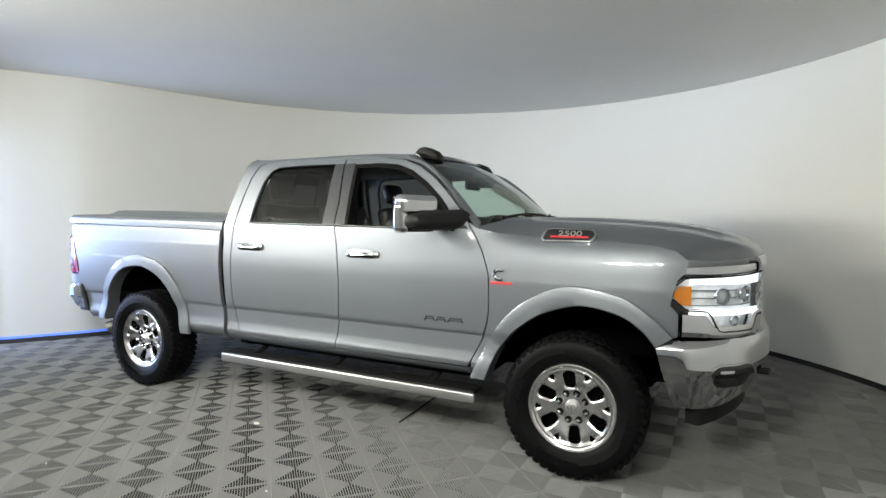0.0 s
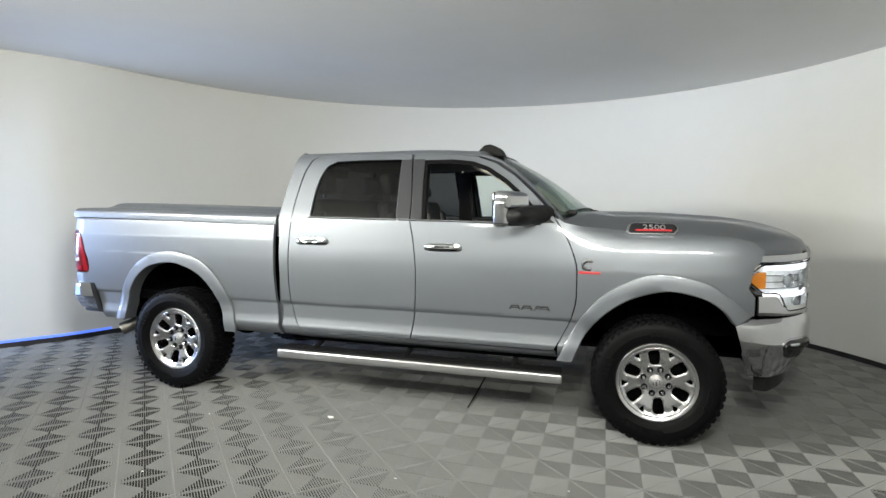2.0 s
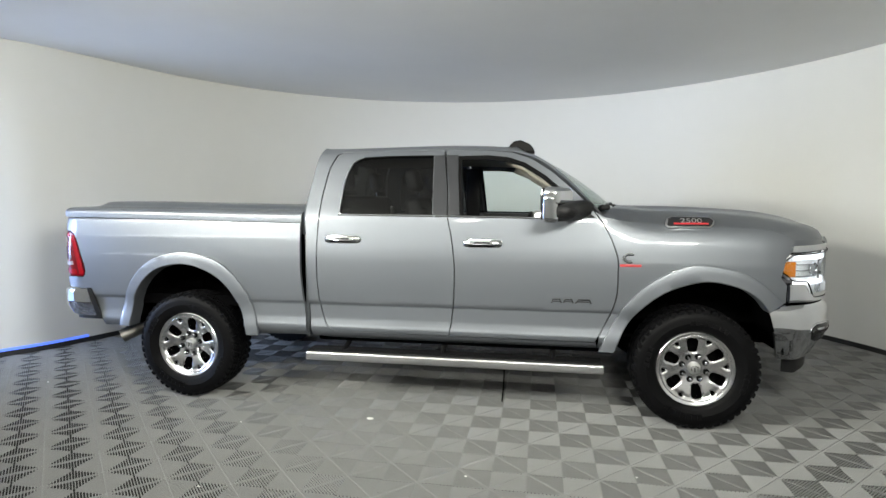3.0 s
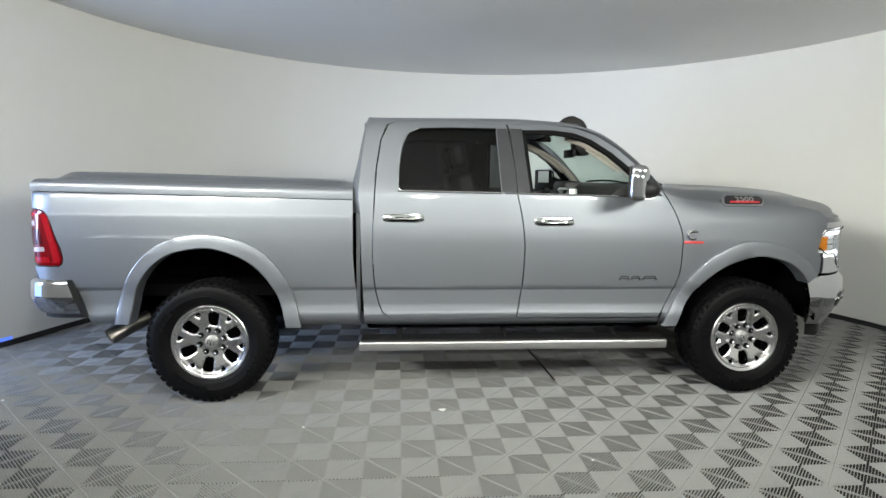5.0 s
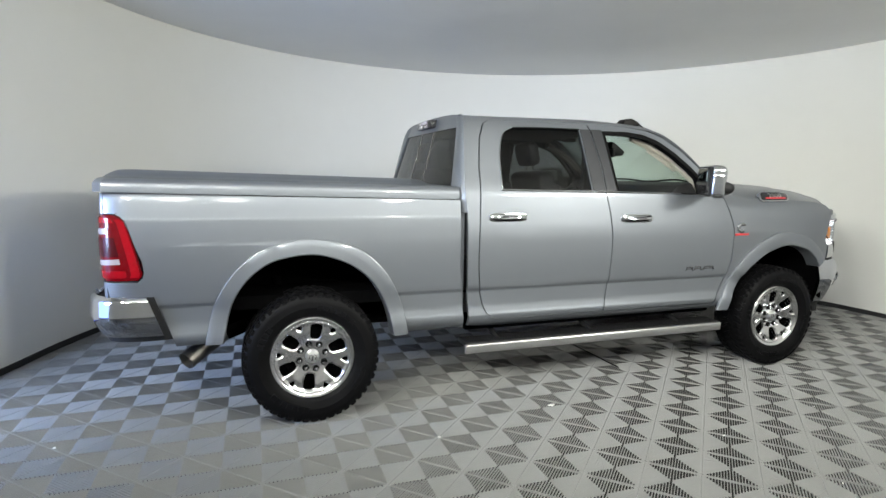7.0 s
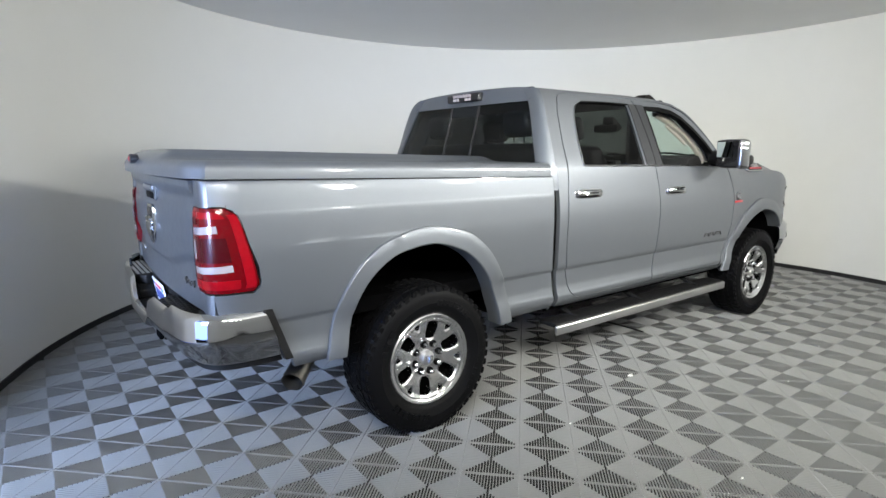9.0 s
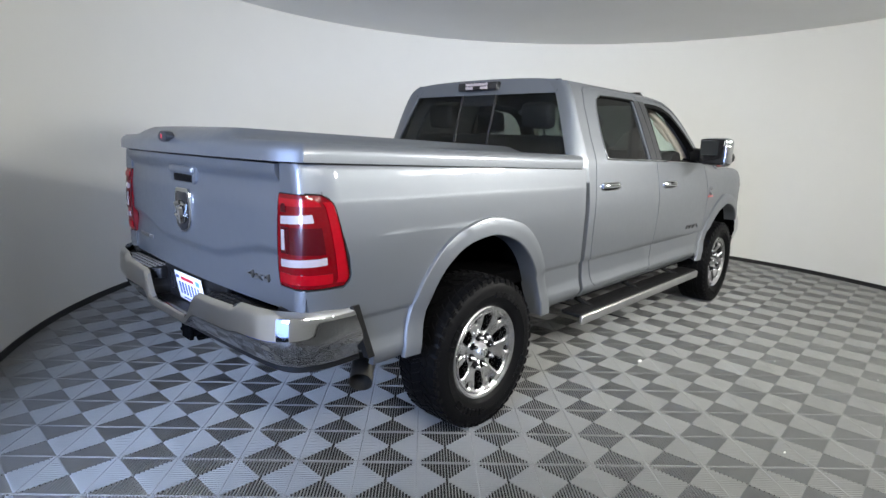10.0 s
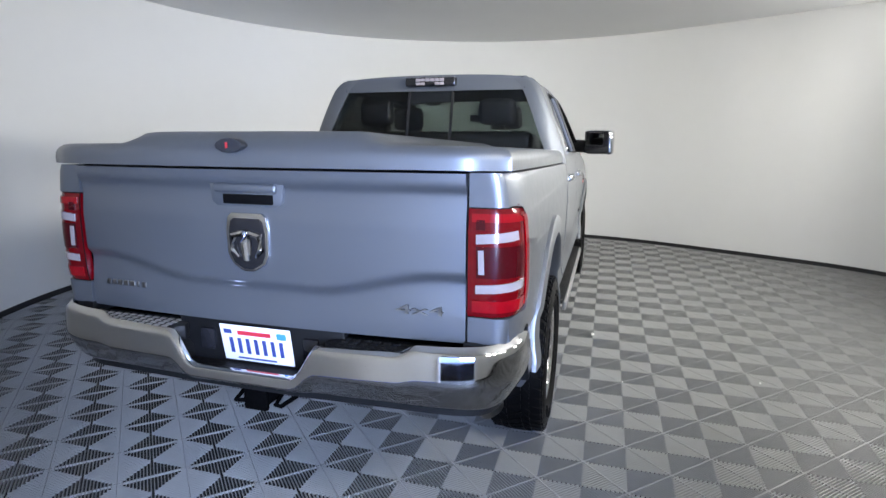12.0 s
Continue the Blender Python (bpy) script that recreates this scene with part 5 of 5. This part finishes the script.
        tube(bm, [(x0, side * (w2 + 0.003), z0), (x0 + 0.2 * (x1 - x0), side * (w2 + 0.003), z0 + 0.026), (x1 - 0.01, side * (w2 + 0.003), z0 + 0.026), (x1, side * (w2 + 0.003), z0)], 0.0055, 6)
        tube(bm, [(x0 + 0.01, side * (w2 + 0.003), z0 + 0.012), (x1 - 0.008, side * (w2 + 0.003), z0 + 0.012)], 0.004, 6)
    part("door_badge", bm, GREYTRIM, truck, "dark chrome maker's badge on the front door")


# ---- wheels ----
def polar(r, deg, a0):
    a = radians(a0 + deg)
    return (r * math.cos(a), r * math.sin(a))


WINDOW = [(0.111, 5), (0.115, 10), (0.128, 13.2), (0.160, 12.5), (0.190, 11.4), (0.203, 9.6), (0.209, 6.5), (0.211, 2.6)]
SLOT = [(0.183, 1.0), (0.192, 2.6), (0.205, 4.6), (0.213, 4.2), (0.216, 1.6)]


def closed(half, a0):
    """A hole in the wheel's face, mirrored about the angle a0."""
    return [polar(rr, -d, a0) for rr, d in half] + [polar(rr, d, a0) for rr, d in half[::-1]]


RIMS = [(p, q) for lp in (closed(WINDOW, 0), closed(SLOT, 30)) for p, q in zip(lp, lp[1:] + lp[:1])]


def hole_distance(x, z):
    rr = math.hypot(x, z)
    a = radians(abs((math.degrees(math.atan2(z, x)) - 30 + 30) % 60 - 30))
    px, pz = rr * math.cos(a), rr * math.sin(a)
    best = 1.0
    for (ax, az), (bx, bz) in RIMS:
        dx, dz = bx - ax, bz - az
        k = min(1.0, max(0.0, ((px - ax) * dx + (pz - az) * dz) / (dx * dx + dz * dz + 1e-12)))
        best = min(best, math.hypot(px - ax - k * dx, pz - az - k * dz))
    return best


def wheel_dish(x, z):
    rr = math.hypot(x, z)
    y = 0.076 + 0.028 * smooth(0.06, 0.20, rr) + 0.010 * smooth(0.20, 0.226, rr)
    return y - 0.008 * (1 - smooth(0.0, 0.008, hole_distance(x, z)))


def make_wheel(m):
    """One wheel, its outer face towards its own -y."""
    bm = bmesh.new()
    lathe_y(bm, [(0.226, -0.106), (0.236, -0.116), (0.252, -0.120), (0.259, -0.114), (0.258, -0.104), (0.240, -0.098), (0.228, -0.085), (0.224, -0.06)], seg=64)
    wh = part("wheel", bm, ALLOY, truck, "polished alloy wheel with a black all-terrain tyre")
    wh.matrix_local = m
    rim = [polar(0.227, 360 * k / 72, 0) for k in range(72)]
    holes = [lp for k in range(6) for lp in (closed(WINDOW, 60 * k + 30), closed(SLOT, 60 * k + 60))]
    skin("spokes", rim, wheel_dish, -1, ALLOY, wh, holes, depth=0.045, dx=0.009, dz=0.009, label="polished six-spoke wheel face")
    bm = bmesh.new()
    lathe_y(bm, [(0.224, -0.088), (0.2215, -0.058), (0.2115, -0.008)], seg=64)
    part("barrel", bm, ALLOY, wh)
    bm = bmesh.new()
    lathe_y(bm, [(0.0, -0.103), (0.02, -0.103), (0.036, -0.098), (0.042, -0.088), (0.042, -0.06)], seg=32)
    cap = part("centre_cap", bm, SATIN, wh, "round centre cap with a raised emblem")
    bm = bmesh.new()
    for s in (-1, 1):
        tube(bm, [(s * 0.004, -0.103, 0.018), (s * 0.022, -0.104, 0.012), (s * 0.018, -0.104, -0.012)], 0.005, 6)
    tube(bm, [(0, -0.104, 0.01), (0, -0.106, -0.022)], 0.006, 6)
    part("cap_relief", bm, CHROME, wh)
    for k in range(8):
        x, z = polar(0.0825, 45 * k + 22.5, 0)
        bm = bmesh.new()
        lathe_y(bm, [(0.0, -0.115), (0.006, -0.115), (0.0105, -0.110), (0.0115, -0.098), (0.0115, -0.07)], x, z, 6)
        part("lug_nut", bm, CHROME, wh)
        bm = bmesh.new()
        lathe_y(bm, [(0.0115, -0.083), (0.0205, -0.083), (0.0205, -0.075), (0.0115, -0.075)], x, z, 14)
        part("lug_seat", bm, SEAL, wh)
    bm = bmesh.new()
    lathe_y(bm, [(0.05, -0.02), (0.175, -0.02), (0.18, -0.012), (0.18, 0.02), (0.05, 0.02)], seg=40)
    # added black drum behind the disc, makes the wheel windows look shaded
    lathe_y(bm, [(0.0, 0.0), (0.213, 0.0), (0.224, -0.055), (0.255, -0.09), (0.26, 0.12), (0.2, 0.12)], seg=40)
    part("disc_and_shade_drum", bm, UNDER, wh)
    bm = bmesh.new()
    lathe_y(bm, [(0.256, -0.112), (0.266, -0.122), (0.285, -0.131), (0.315, -0.138), (0.322, -0.141), (0.330, -0.139), (0.350, -0.140), (0.372, -0.134), (0.392, -0.125), (0.404, -0.112), (0.409, -0.085), (0.410, -0.03), (0.410, 0.03), (0.409, 0.085), (0.404, 0.112), (0.392, 0.125), (0.350, 0.140), (0.285, 0.131), (0.256, 0.112)], seg=96)
    ty = part("tyre", bm, RUBBER, wh, "black all-terrain tyre")
    for a0, n in ((70, 7), (250, 7), (160, 4), (340, 4)):
        for k in range(n):
            bm = bmesh.new()
            box(bm, 0.305, 0.338, -0.1425, -0.136, -0.0145, 0.0145, 0.002, 1, m=Matrix.Rotation(-radians(a0 + (k - (n - 1) / 2) * 6.6), 4, "Y"))
            part("sidewall_block", bm, RUBBER, ty)
    verts, faces = [], []

    def block(a, y0, y1, r0, r1, wa, skew):
        base = len(verts)
        for rr in (r0, r1):
            for yy, sk in ((y0, -skew), (y1, skew)):
                for s in (-1, 1):
                    t = a + sk + s * wa * (1.0 if rr == r0 else 0.86)
                    verts.append((rr * math.cos(t), yy, rr * math.sin(t)))
        b = base
        faces.extend([(b + 4, b + 5, b + 7, b + 6), (b, b + 4, b + 6, b + 2), (b + 1, b + 3, b + 7, b + 5), (b, b + 1, b + 5, b + 4), (b + 2, b + 6, b + 7, b + 3)])
    n = 48
    for k in range(n):
        a = 2 * math.pi * k / n
        w = math.pi / n
        for s in (-1, 1):
            block(a + (0 if s < 0 else w), s * 0.122, s * 0.078, 0.388, 0.4115 - 0.001 * (k % 2), w * 0.70, 0.012 * s)
            block(a + w * 0.5, s * 0.070, s * 0.040, 0.398, 0.416, w * 0.72, 0.03 * s)
            block(a + w * 0.5, s * 0.1305, s * 0.116, 0.376 + 0.010 * (k % 2), 0.402, w * 0.6, 0)
        block(a, -0.030, 0.030, 0.398, 0.416, w * 0.74, 0.035)
    me = bpy.data.meshes.new("tread")
    me.from_pydata(verts, [], faces)
    bm = bmesh.new()
    bm.from_mesh(me)
    bpy.data.meshes.remove(me)
    bmesh.ops.recalc_face_normals(bm, faces=bm.faces[:])
    tr = part("tread", bm, RUBBER, wh, "chunky tread blocks", 20)
    tagged(tr, kind="stuff")
    return wh


first = make_wheel(Matrix.Translation((1.893, -0.872, 0.416)) @ pose(0, 0, 0, 0, -6, 0))
for x, y, turn in ((-1.893, -0.872, pose(0, 0, 0, 0, 8, 0)), (1.893, 0.872, pose(0, 0, 0, 0, 0, 180)), (-1.893, 0.872, pose(0, 0, 0, 0, 20, 180))):
    w2 = copy_thing(first, Matrix.Identity(4))
    w2.parent = truck
    w2.matrix_local = Matrix.Translation((x, y, 0.416)) @ turn

# ---- cabin ----
bm = bmesh.new()
sheet(bm, lambda u, v: Vector(roof_at(0.02 + 0.95 * u, 0.05 + 0.9 * v)) - Vector((0, 0, 0.06)), 12, 10, 0.01)
part("headliner", bm, BEIGE, truck, "light fabric headliner")
for side in (-1, 1):
    bm = bmesh.new()
    rows = arc([(0.60, 0.66, 1.86), (0.86, 0.70, 1.74), (1.10, 0.76, 1.56), (1.18, 0.79, 1.46)], 10)
    tube(bm, [(x, side * y, z) for x, y, z in rows], [0.035, 0.033, 0.03, 0.03, 0.03, 0.03, 0.03, 0.03, 0.03, 0.03, 0.03], 8)
    tube(bm, [(x - 0.045, side * (y - 0.03), z - 0.01) for x, y, z in rows[3:8]], [0.010, 0.015, 0.016, 0.015, 0.010], 8)
    part("pillar_lining", bm, BEIGE, truck, "light pillar lining with a grab handle")
    bm = bmesh.new()
    box(bm, 0.10, 0.24, side * 0.76 - 0.02, side * 0.76 + 0.02, 1.38, 1.88, 0.015)
    part("b_pillar_lining", bm, PLASTIC, truck)
    bm = bmesh.new()
    box(bm, -0.80, 0.18, side * 0.82 - 0.04, side * 0.82 + 0.04, 0.62, 1.42, 0.02)
    part("rear_door_card", bm, CLOTH, truck)
bm = bmesh.new()
box(bm, -0.90, 1.30, -0.85, 0.85, 0.60, 0.66)
box(bm, 1.22, 1.32, -0.85, 0.85, 0.6, 1.42)
part("cabin_floor", bm, CLOTH, truck)
# dashboard
bm = bmesh.new()
sec = [(0.86, 1.12), (0.83, 1.22), (0.85, 1.33), (0.89, 1.41), (0.98, 1.49), (1.10, 1.515), (1.19, 1.505), (1.24, 1.485), (1.24, 0.95), (1.0, 0.85), (0.9, 1.0)]
prism(bm, sec, "y", -0.78, 0.78, 0.015)
dash = part("dashboard", bm, DASH, truck, "black dashboard with a grey centre stack")
bm = bmesh.new()
box(bm, 0.79, 0.87, -0.17, 0.17, 1.06, 1.47, 0.02)
part("centre_stack", bm, SATIN, dash)
bm = bmesh.new()
box(bm, 0.775, 0.80, -0.13, 0.13, 1.13, 1.455, 0.008)
part("screen", bm, GLOSSBLACK, dash, "dark display screen")
for y in (-0.66, -0.27, 0.27, 0.66):
    bm = bmesh.new()
    box(bm, 0.815, 0.85, y - 0.07, y + 0.07, 1.26, 1.33, 0.012)
    part("air_vent", bm, SATIN, dash)
bm = bmesh.new()
box(bm, 0.86, 1.05, 0.2, 0.58, 1.40, 1.525, 0.04)
part("instrument_hood", bm, DASH, dash)
bm = bmesh.new()
box(bm, -0.05, 0.85, -0.16, 0.16, 0.66, 1.02, 0.04)
part("centre_console", bm, CLOTH, truck)
# steering wheel
M = Matrix.Translation((0.68, 0.39, 1.27)) @ pose(0, 0, 0, 0, -65, 0)
bm = bmesh.new()
tube(bm, [M @ Vector((0.19 * math.cos(a), 0.19 * math.sin(a), 0)) for a in (2 * math.pi * k / 36 for k in range(37))], 0.017, 10, False)
for a in (-20, 90, 200):
    tube(bm, [M @ Vector((0, 0, -0.02)), M @ Vector((0.18 * math.cos(radians(a)), 0.18 * math.sin(radians(a)), 0))], 0.02, 8)
box(bm, -0.06, 0.06, -0.07, 0.07, -0.05, 0.01, 0.02, m=M)
tube(bm, [M @ Vector((0, 0, -0.03)), M @ Vector((0, 0, -0.3))], 0.03, 8)
part("steering_wheel", bm, PLASTIC, truck, "black steering wheel")
# rear-view mirror
bm = bmesh.new()
box(bm, 0.82, 0.85, -0.13, 0.13, 1.725, 1.795, 0.012)
tube(bm, [(0.84, 0, 1.765), (0.92, 0, 1.79)], 0.012, 8)
prism(bm, [(0.86, 1.87), (0.92, 1.84), (1.0, 1.78), (0.98, 1.745), (0.91, 1.74), (0.86, 1.81)], "y", -0.06, 0.06, 0.01)
part("rear_view_mirror", bm, PLASTIC, truck, "black rear-view mirror")


def seat(x, y, w, name, lean=14, mat=CLOTH):
    bm = bmesh.new()
    box(bm, x - 0.25, x + 0.27, y - w / 2, y + w / 2, 0.90, 1.04, 0.05, 3)
    for s in (-1, 1):
        box(bm, x - 0.2, x + 0.24, y + s * (w / 2 - 0.05) - 0.05, y + s * (w / 2 - 0.05) + 0.05, 0.93, 1.075, 0.04, 3)
    box(bm, x - 0.22, x + 0.22, y - w / 2 + 0.03, y + w / 2 - 0.03, 0.66, 0.92, 0.03)
    st = part(name, bm, mat, truck, "black leather seat with a headrest")
    back = Matrix.Translation((x - 0.22, y, 1.0)) @ pose(0, 0, 0, 0, -lean, 0)
    bm = bmesh.new()
    box(bm, -0.07, 0.06, -w / 2, w / 2, -0.05, 0.60, 0.05, 3, m=back)
    for s in (-1, 1):
        box(bm, -0.05, 0.10, s * (w / 2 - 0.05) - 0.05, s * (w / 2 - 0.05) + 0.05, 0.05, 0.50, 0.04, 3, m=back)
    part("backrest", bm, mat, st)
    for dy in ((0,) if w < 0.8 else (-w * 0.32, w * 0.32)):
        bm = bmesh.new()
        box(bm, -0.05, 0.05, dy - 0.13, dy + 0.13, 0.645, 0.83, 0.045, 3, m=back)
        part("headrest", bm, mat, st)
        bm = bmesh.new()
        for s in (-0.05, 0.05):
            tube(bm, [back @ Vector((0, dy + s, 0.56)), back @ Vector((0, dy + s, 0.68))], 0.007, 8)
        part("headrest_post", bm, CHROME, st)


seat(0.22, -0.42, 0.54, "front_seat")
seat(0.22, 0.42, 0.54, "front_seat")
seat(-0.46, 0.0, 1.44, "rear_bench", 6)

# ---- round white lamps, added on the unseen part of the wall to light the room ----
def added_wall_lamp(a, z, power, to):
    x, y = wall_at(a, 0.0)
    ob = thing("added_wall_lamp", "round white glowing lamp added on the curved wall, out of view", "lamp", x, y, z, "lamps round the wall")
    d = Vector((CX - x, CY - y, 0)).normalized()
    ob.matrix_basis = Matrix.Translation((x, y, z)) @ d.to_track_quat("-Y", "Z").to_matrix().to_4x4()
    bm = bmesh.new()
    lathe_y(bm, [(0.0, 0.0), (0.27, 0.0), (0.275, -0.03), (0.265, -0.06), (0.245, -0.065), (0.245, -0.05), (0.0, -0.05)], seg=40)
    part("rim", bm, LAMPRIM, ob)
    bm = bmesh.new()
    lathe_y(bm, [(0.243, -0.052), (0.22, -0.072), (0.15, -0.085), (0.07, -0.09), (0.001, -0.091)], seg=40)
    part("diffuser", bm, LAMPWHITE, ob, "glowing white diffuser")
    li = bpy.data.lights.new("lamp_light", "AREA")
    li.shape, li.size, li.energy, li.color = "DISK", 0.48, power, (0.974, 0.986, 0.91)
    li.spread = radians(LAMP_SPREAD)
    lo = new("lamp_light", li)
    lo.matrix_world = look((x + d.x * 0.13, y + d.y * 0.13, z), to)
    return ob


for a, power, to in LAMPS:
    added_wall_lamp(a, LAMP_Z, power, to)

# ---- the open doorway with daylight ----
bm = bmesh.new()
for a0, a1 in ((DOOR_A - 0.6, DOOR_A), (DOOR_B, DOOR_B + 0.6)):
    rows = [wall_at(a0, 0.02), wall_at(a1, 0.02), wall_at(a1, -0.14), wall_at(a0, -0.14)]
    prism(bm, rows, "z", 0.0, DOOR_H + 0.06, 0.004)
tagged(finish("door_1", bm, LAMPRIM), "plain white frame of the open doorway", "doorway", kind="structure")
mid = radians((DOOR_A + DOOR_B) / 2)
bm = bmesh.new()
c = Vector((CX + 7.4 * math.cos(mid), CY + 7.4 * math.sin(mid), 1.4))
t = Vector((-math.sin(mid), math.cos(mid), 0))
q = [c - t * 2.4 - Vector((0, 0, 1.5)), c + t * 2.4 - Vector((0, 0, 1.5)), c + t * 2.4 + Vector((0, 0, 1.5)), c - t * 2.4 + Vector((0, 0, 1.5))]
bm.faces.new([bm.verts.new(p) for p in q])
bmesh.ops.solidify(bm, geom=bm.faces[:], thickness=0.05)
tagged(finish("backdrop", bm, glowing("daylight_backdrop", (0.42, 0.60, 1.0), 2.0)), "bluish daylight outside the doorway", "backdrop", kind="structure")
li = bpy.data.lights.new("doorway_daylight", "AREA")
li.shape, li.size, li.size_y, li.energy, li.color = "RECTANGLE", 1.6, 1.4, DAY_POWER, (0.50, 0.66, 1.0)
li.spread = radians(110)
dl = new("doorway_daylight", li)
p = (CX + 6.7 * math.cos(mid + 0.12), CY + 6.7 * math.sin(mid + 0.12), 1.5)
dl.matrix_world = look(p, (-2.6, 0.9, 0.7))

# ---- scraps on the floor ----
for k, (x, y, s) in enumerate(((-0.33, -1.20, 0.022), (-1.21, -1.41, 0.007), (-0.97, -2.26, 0.008), (0.45, -1.9, 0.007), (-3.3, -0.9, 0.008), (0.62, -2.5, 0.006), (1.4, -1.75, 0.006))):
    bm = bmesh.new()
    pts = [(x + s * math.cos(a) * (1 + 0.4 * math.sin(3 * a + k)), y + s * 0.6 * math.sin(a)) for a in (2 * math.pi * j / 9 for j in range(9))]
    prism(bm, pts, "z", 0.0005, 0.004 + s * 0.2, 0.0008, 1)
    tagged(finish("paper_scrap", bm, PAPER), "tiny white paper scrap lying on the floor tiles", "scrap", "scraps on the floor")

# a thin black line on the floor under the truck
bm = bmesh.new()
tube(bm, [(0.53, 0.3, 0.006), (0.55, -0.05, 0.006), (0.565, -0.38, 0.006), (0.575, -0.70, 0.006)], 0.006, 8)
tagged(finish("cable", bm, SEAL), "thin black line along the floor tiles", "cable")

# ---- ribbed floor tiles, 40 cm, each of four ribbed squares ----
OX, OY, CHK, RIBS = -0.010, -0.004, 0.2, 20


def rib_verts(cx, cy, along):
    """Ribs of one square: a spine on one diagonal, ribs across it."""
    h = CHK / math.sqrt(2)
    p = 2 * h / RIBS
    u = Vector((1, along, 0)) / math.sqrt(2)
    v = Vector((1, -along, 0)) / math.sqrt(2)
    c = Vector((cx, cy, 0))
    out = []
    for k in range(RIBS):
        m = -h + p * (k + 0.5)
        e = h - abs(m) - 0.001
        out.append((c + u * m, v, u, e, p * 0.115, 0.0))
    out.append((c, u, v, h, 0.0022, -0.0008))
    return out


def tile_data(x0, y0):
    verts, faces = [], []
    for i in range(2):
        for j in range(2):
            along = -1 if (i + j) % 2 == 0 else 1
            for c, a, b, la, lb, top in rib_verts(x0 + CHK * (i + 0.5), y0 + CHK * (j + 0.5), along):
                n = len(verts)
                for z, wide in ((top, 1.0), (-0.0125, 1.1)):
                    for sa, sb in ((-1, -1), (1, -1), (1, 1), (-1, 1)):
                        q = c + a * la * sa + b * lb * sb * wide
                        verts.append((q.x, q.y, z))
                flip = (a.x * b.y - a.y * b.x) < 0
                for f in ((0, 1, 2, 3), (0, 4, 5, 1), (1, 5, 6, 2), (2, 6, 7, 3), (3, 7, 4, 0)):
                    f = tuple(n + k for k in f)
                    faces.append(f[::-1] if flip else f)
    return verts, faces


def tile_mesh(name, verts, faces):
    me = bpy.data.meshes.new(name)
    me.from_pydata(verts, [], faces)
    me.materials.append(TILE)
    return me


cells = []
for i in range(-16, 16):
    for j in range(-16, 16):
        x, y = OX + 0.4 * i, OY + 0.4 * j
        a = math.degrees(math.atan2(y + 0.2 - CY, x + 0.2 - CX))
        if math.hypot(x + 0.2 - CX, y + 0.2 - CY) < wall_r(a) + 0.2:
            cells.append((x, y))
# the tiles on the truck's right and behind it are single pieces, the rest one sheet
cells.sort(key=lambda c: math.hypot(c[0] + 1.6, (c[1] + 2.6)))
one = tile_mesh("tile", *tile_data(0, 0))
for x, y in cells[:300]:
    t = new("tile", one)
    t.parent = floor
    t.location = (x, y, 0)
verts, faces = [], []
for x, y in cells[300:]:
    v, f = tile_data(x, y)
    n = len(verts)
    verts += v
    faces += [tuple(k + n for k in q) for q in f]
rest = new("far_tiles", tile_mesh("far_tiles", verts, faces))
rest.parent = floor
tagged(rest, "more of the same grey ribbed tiles", kind="stuff")
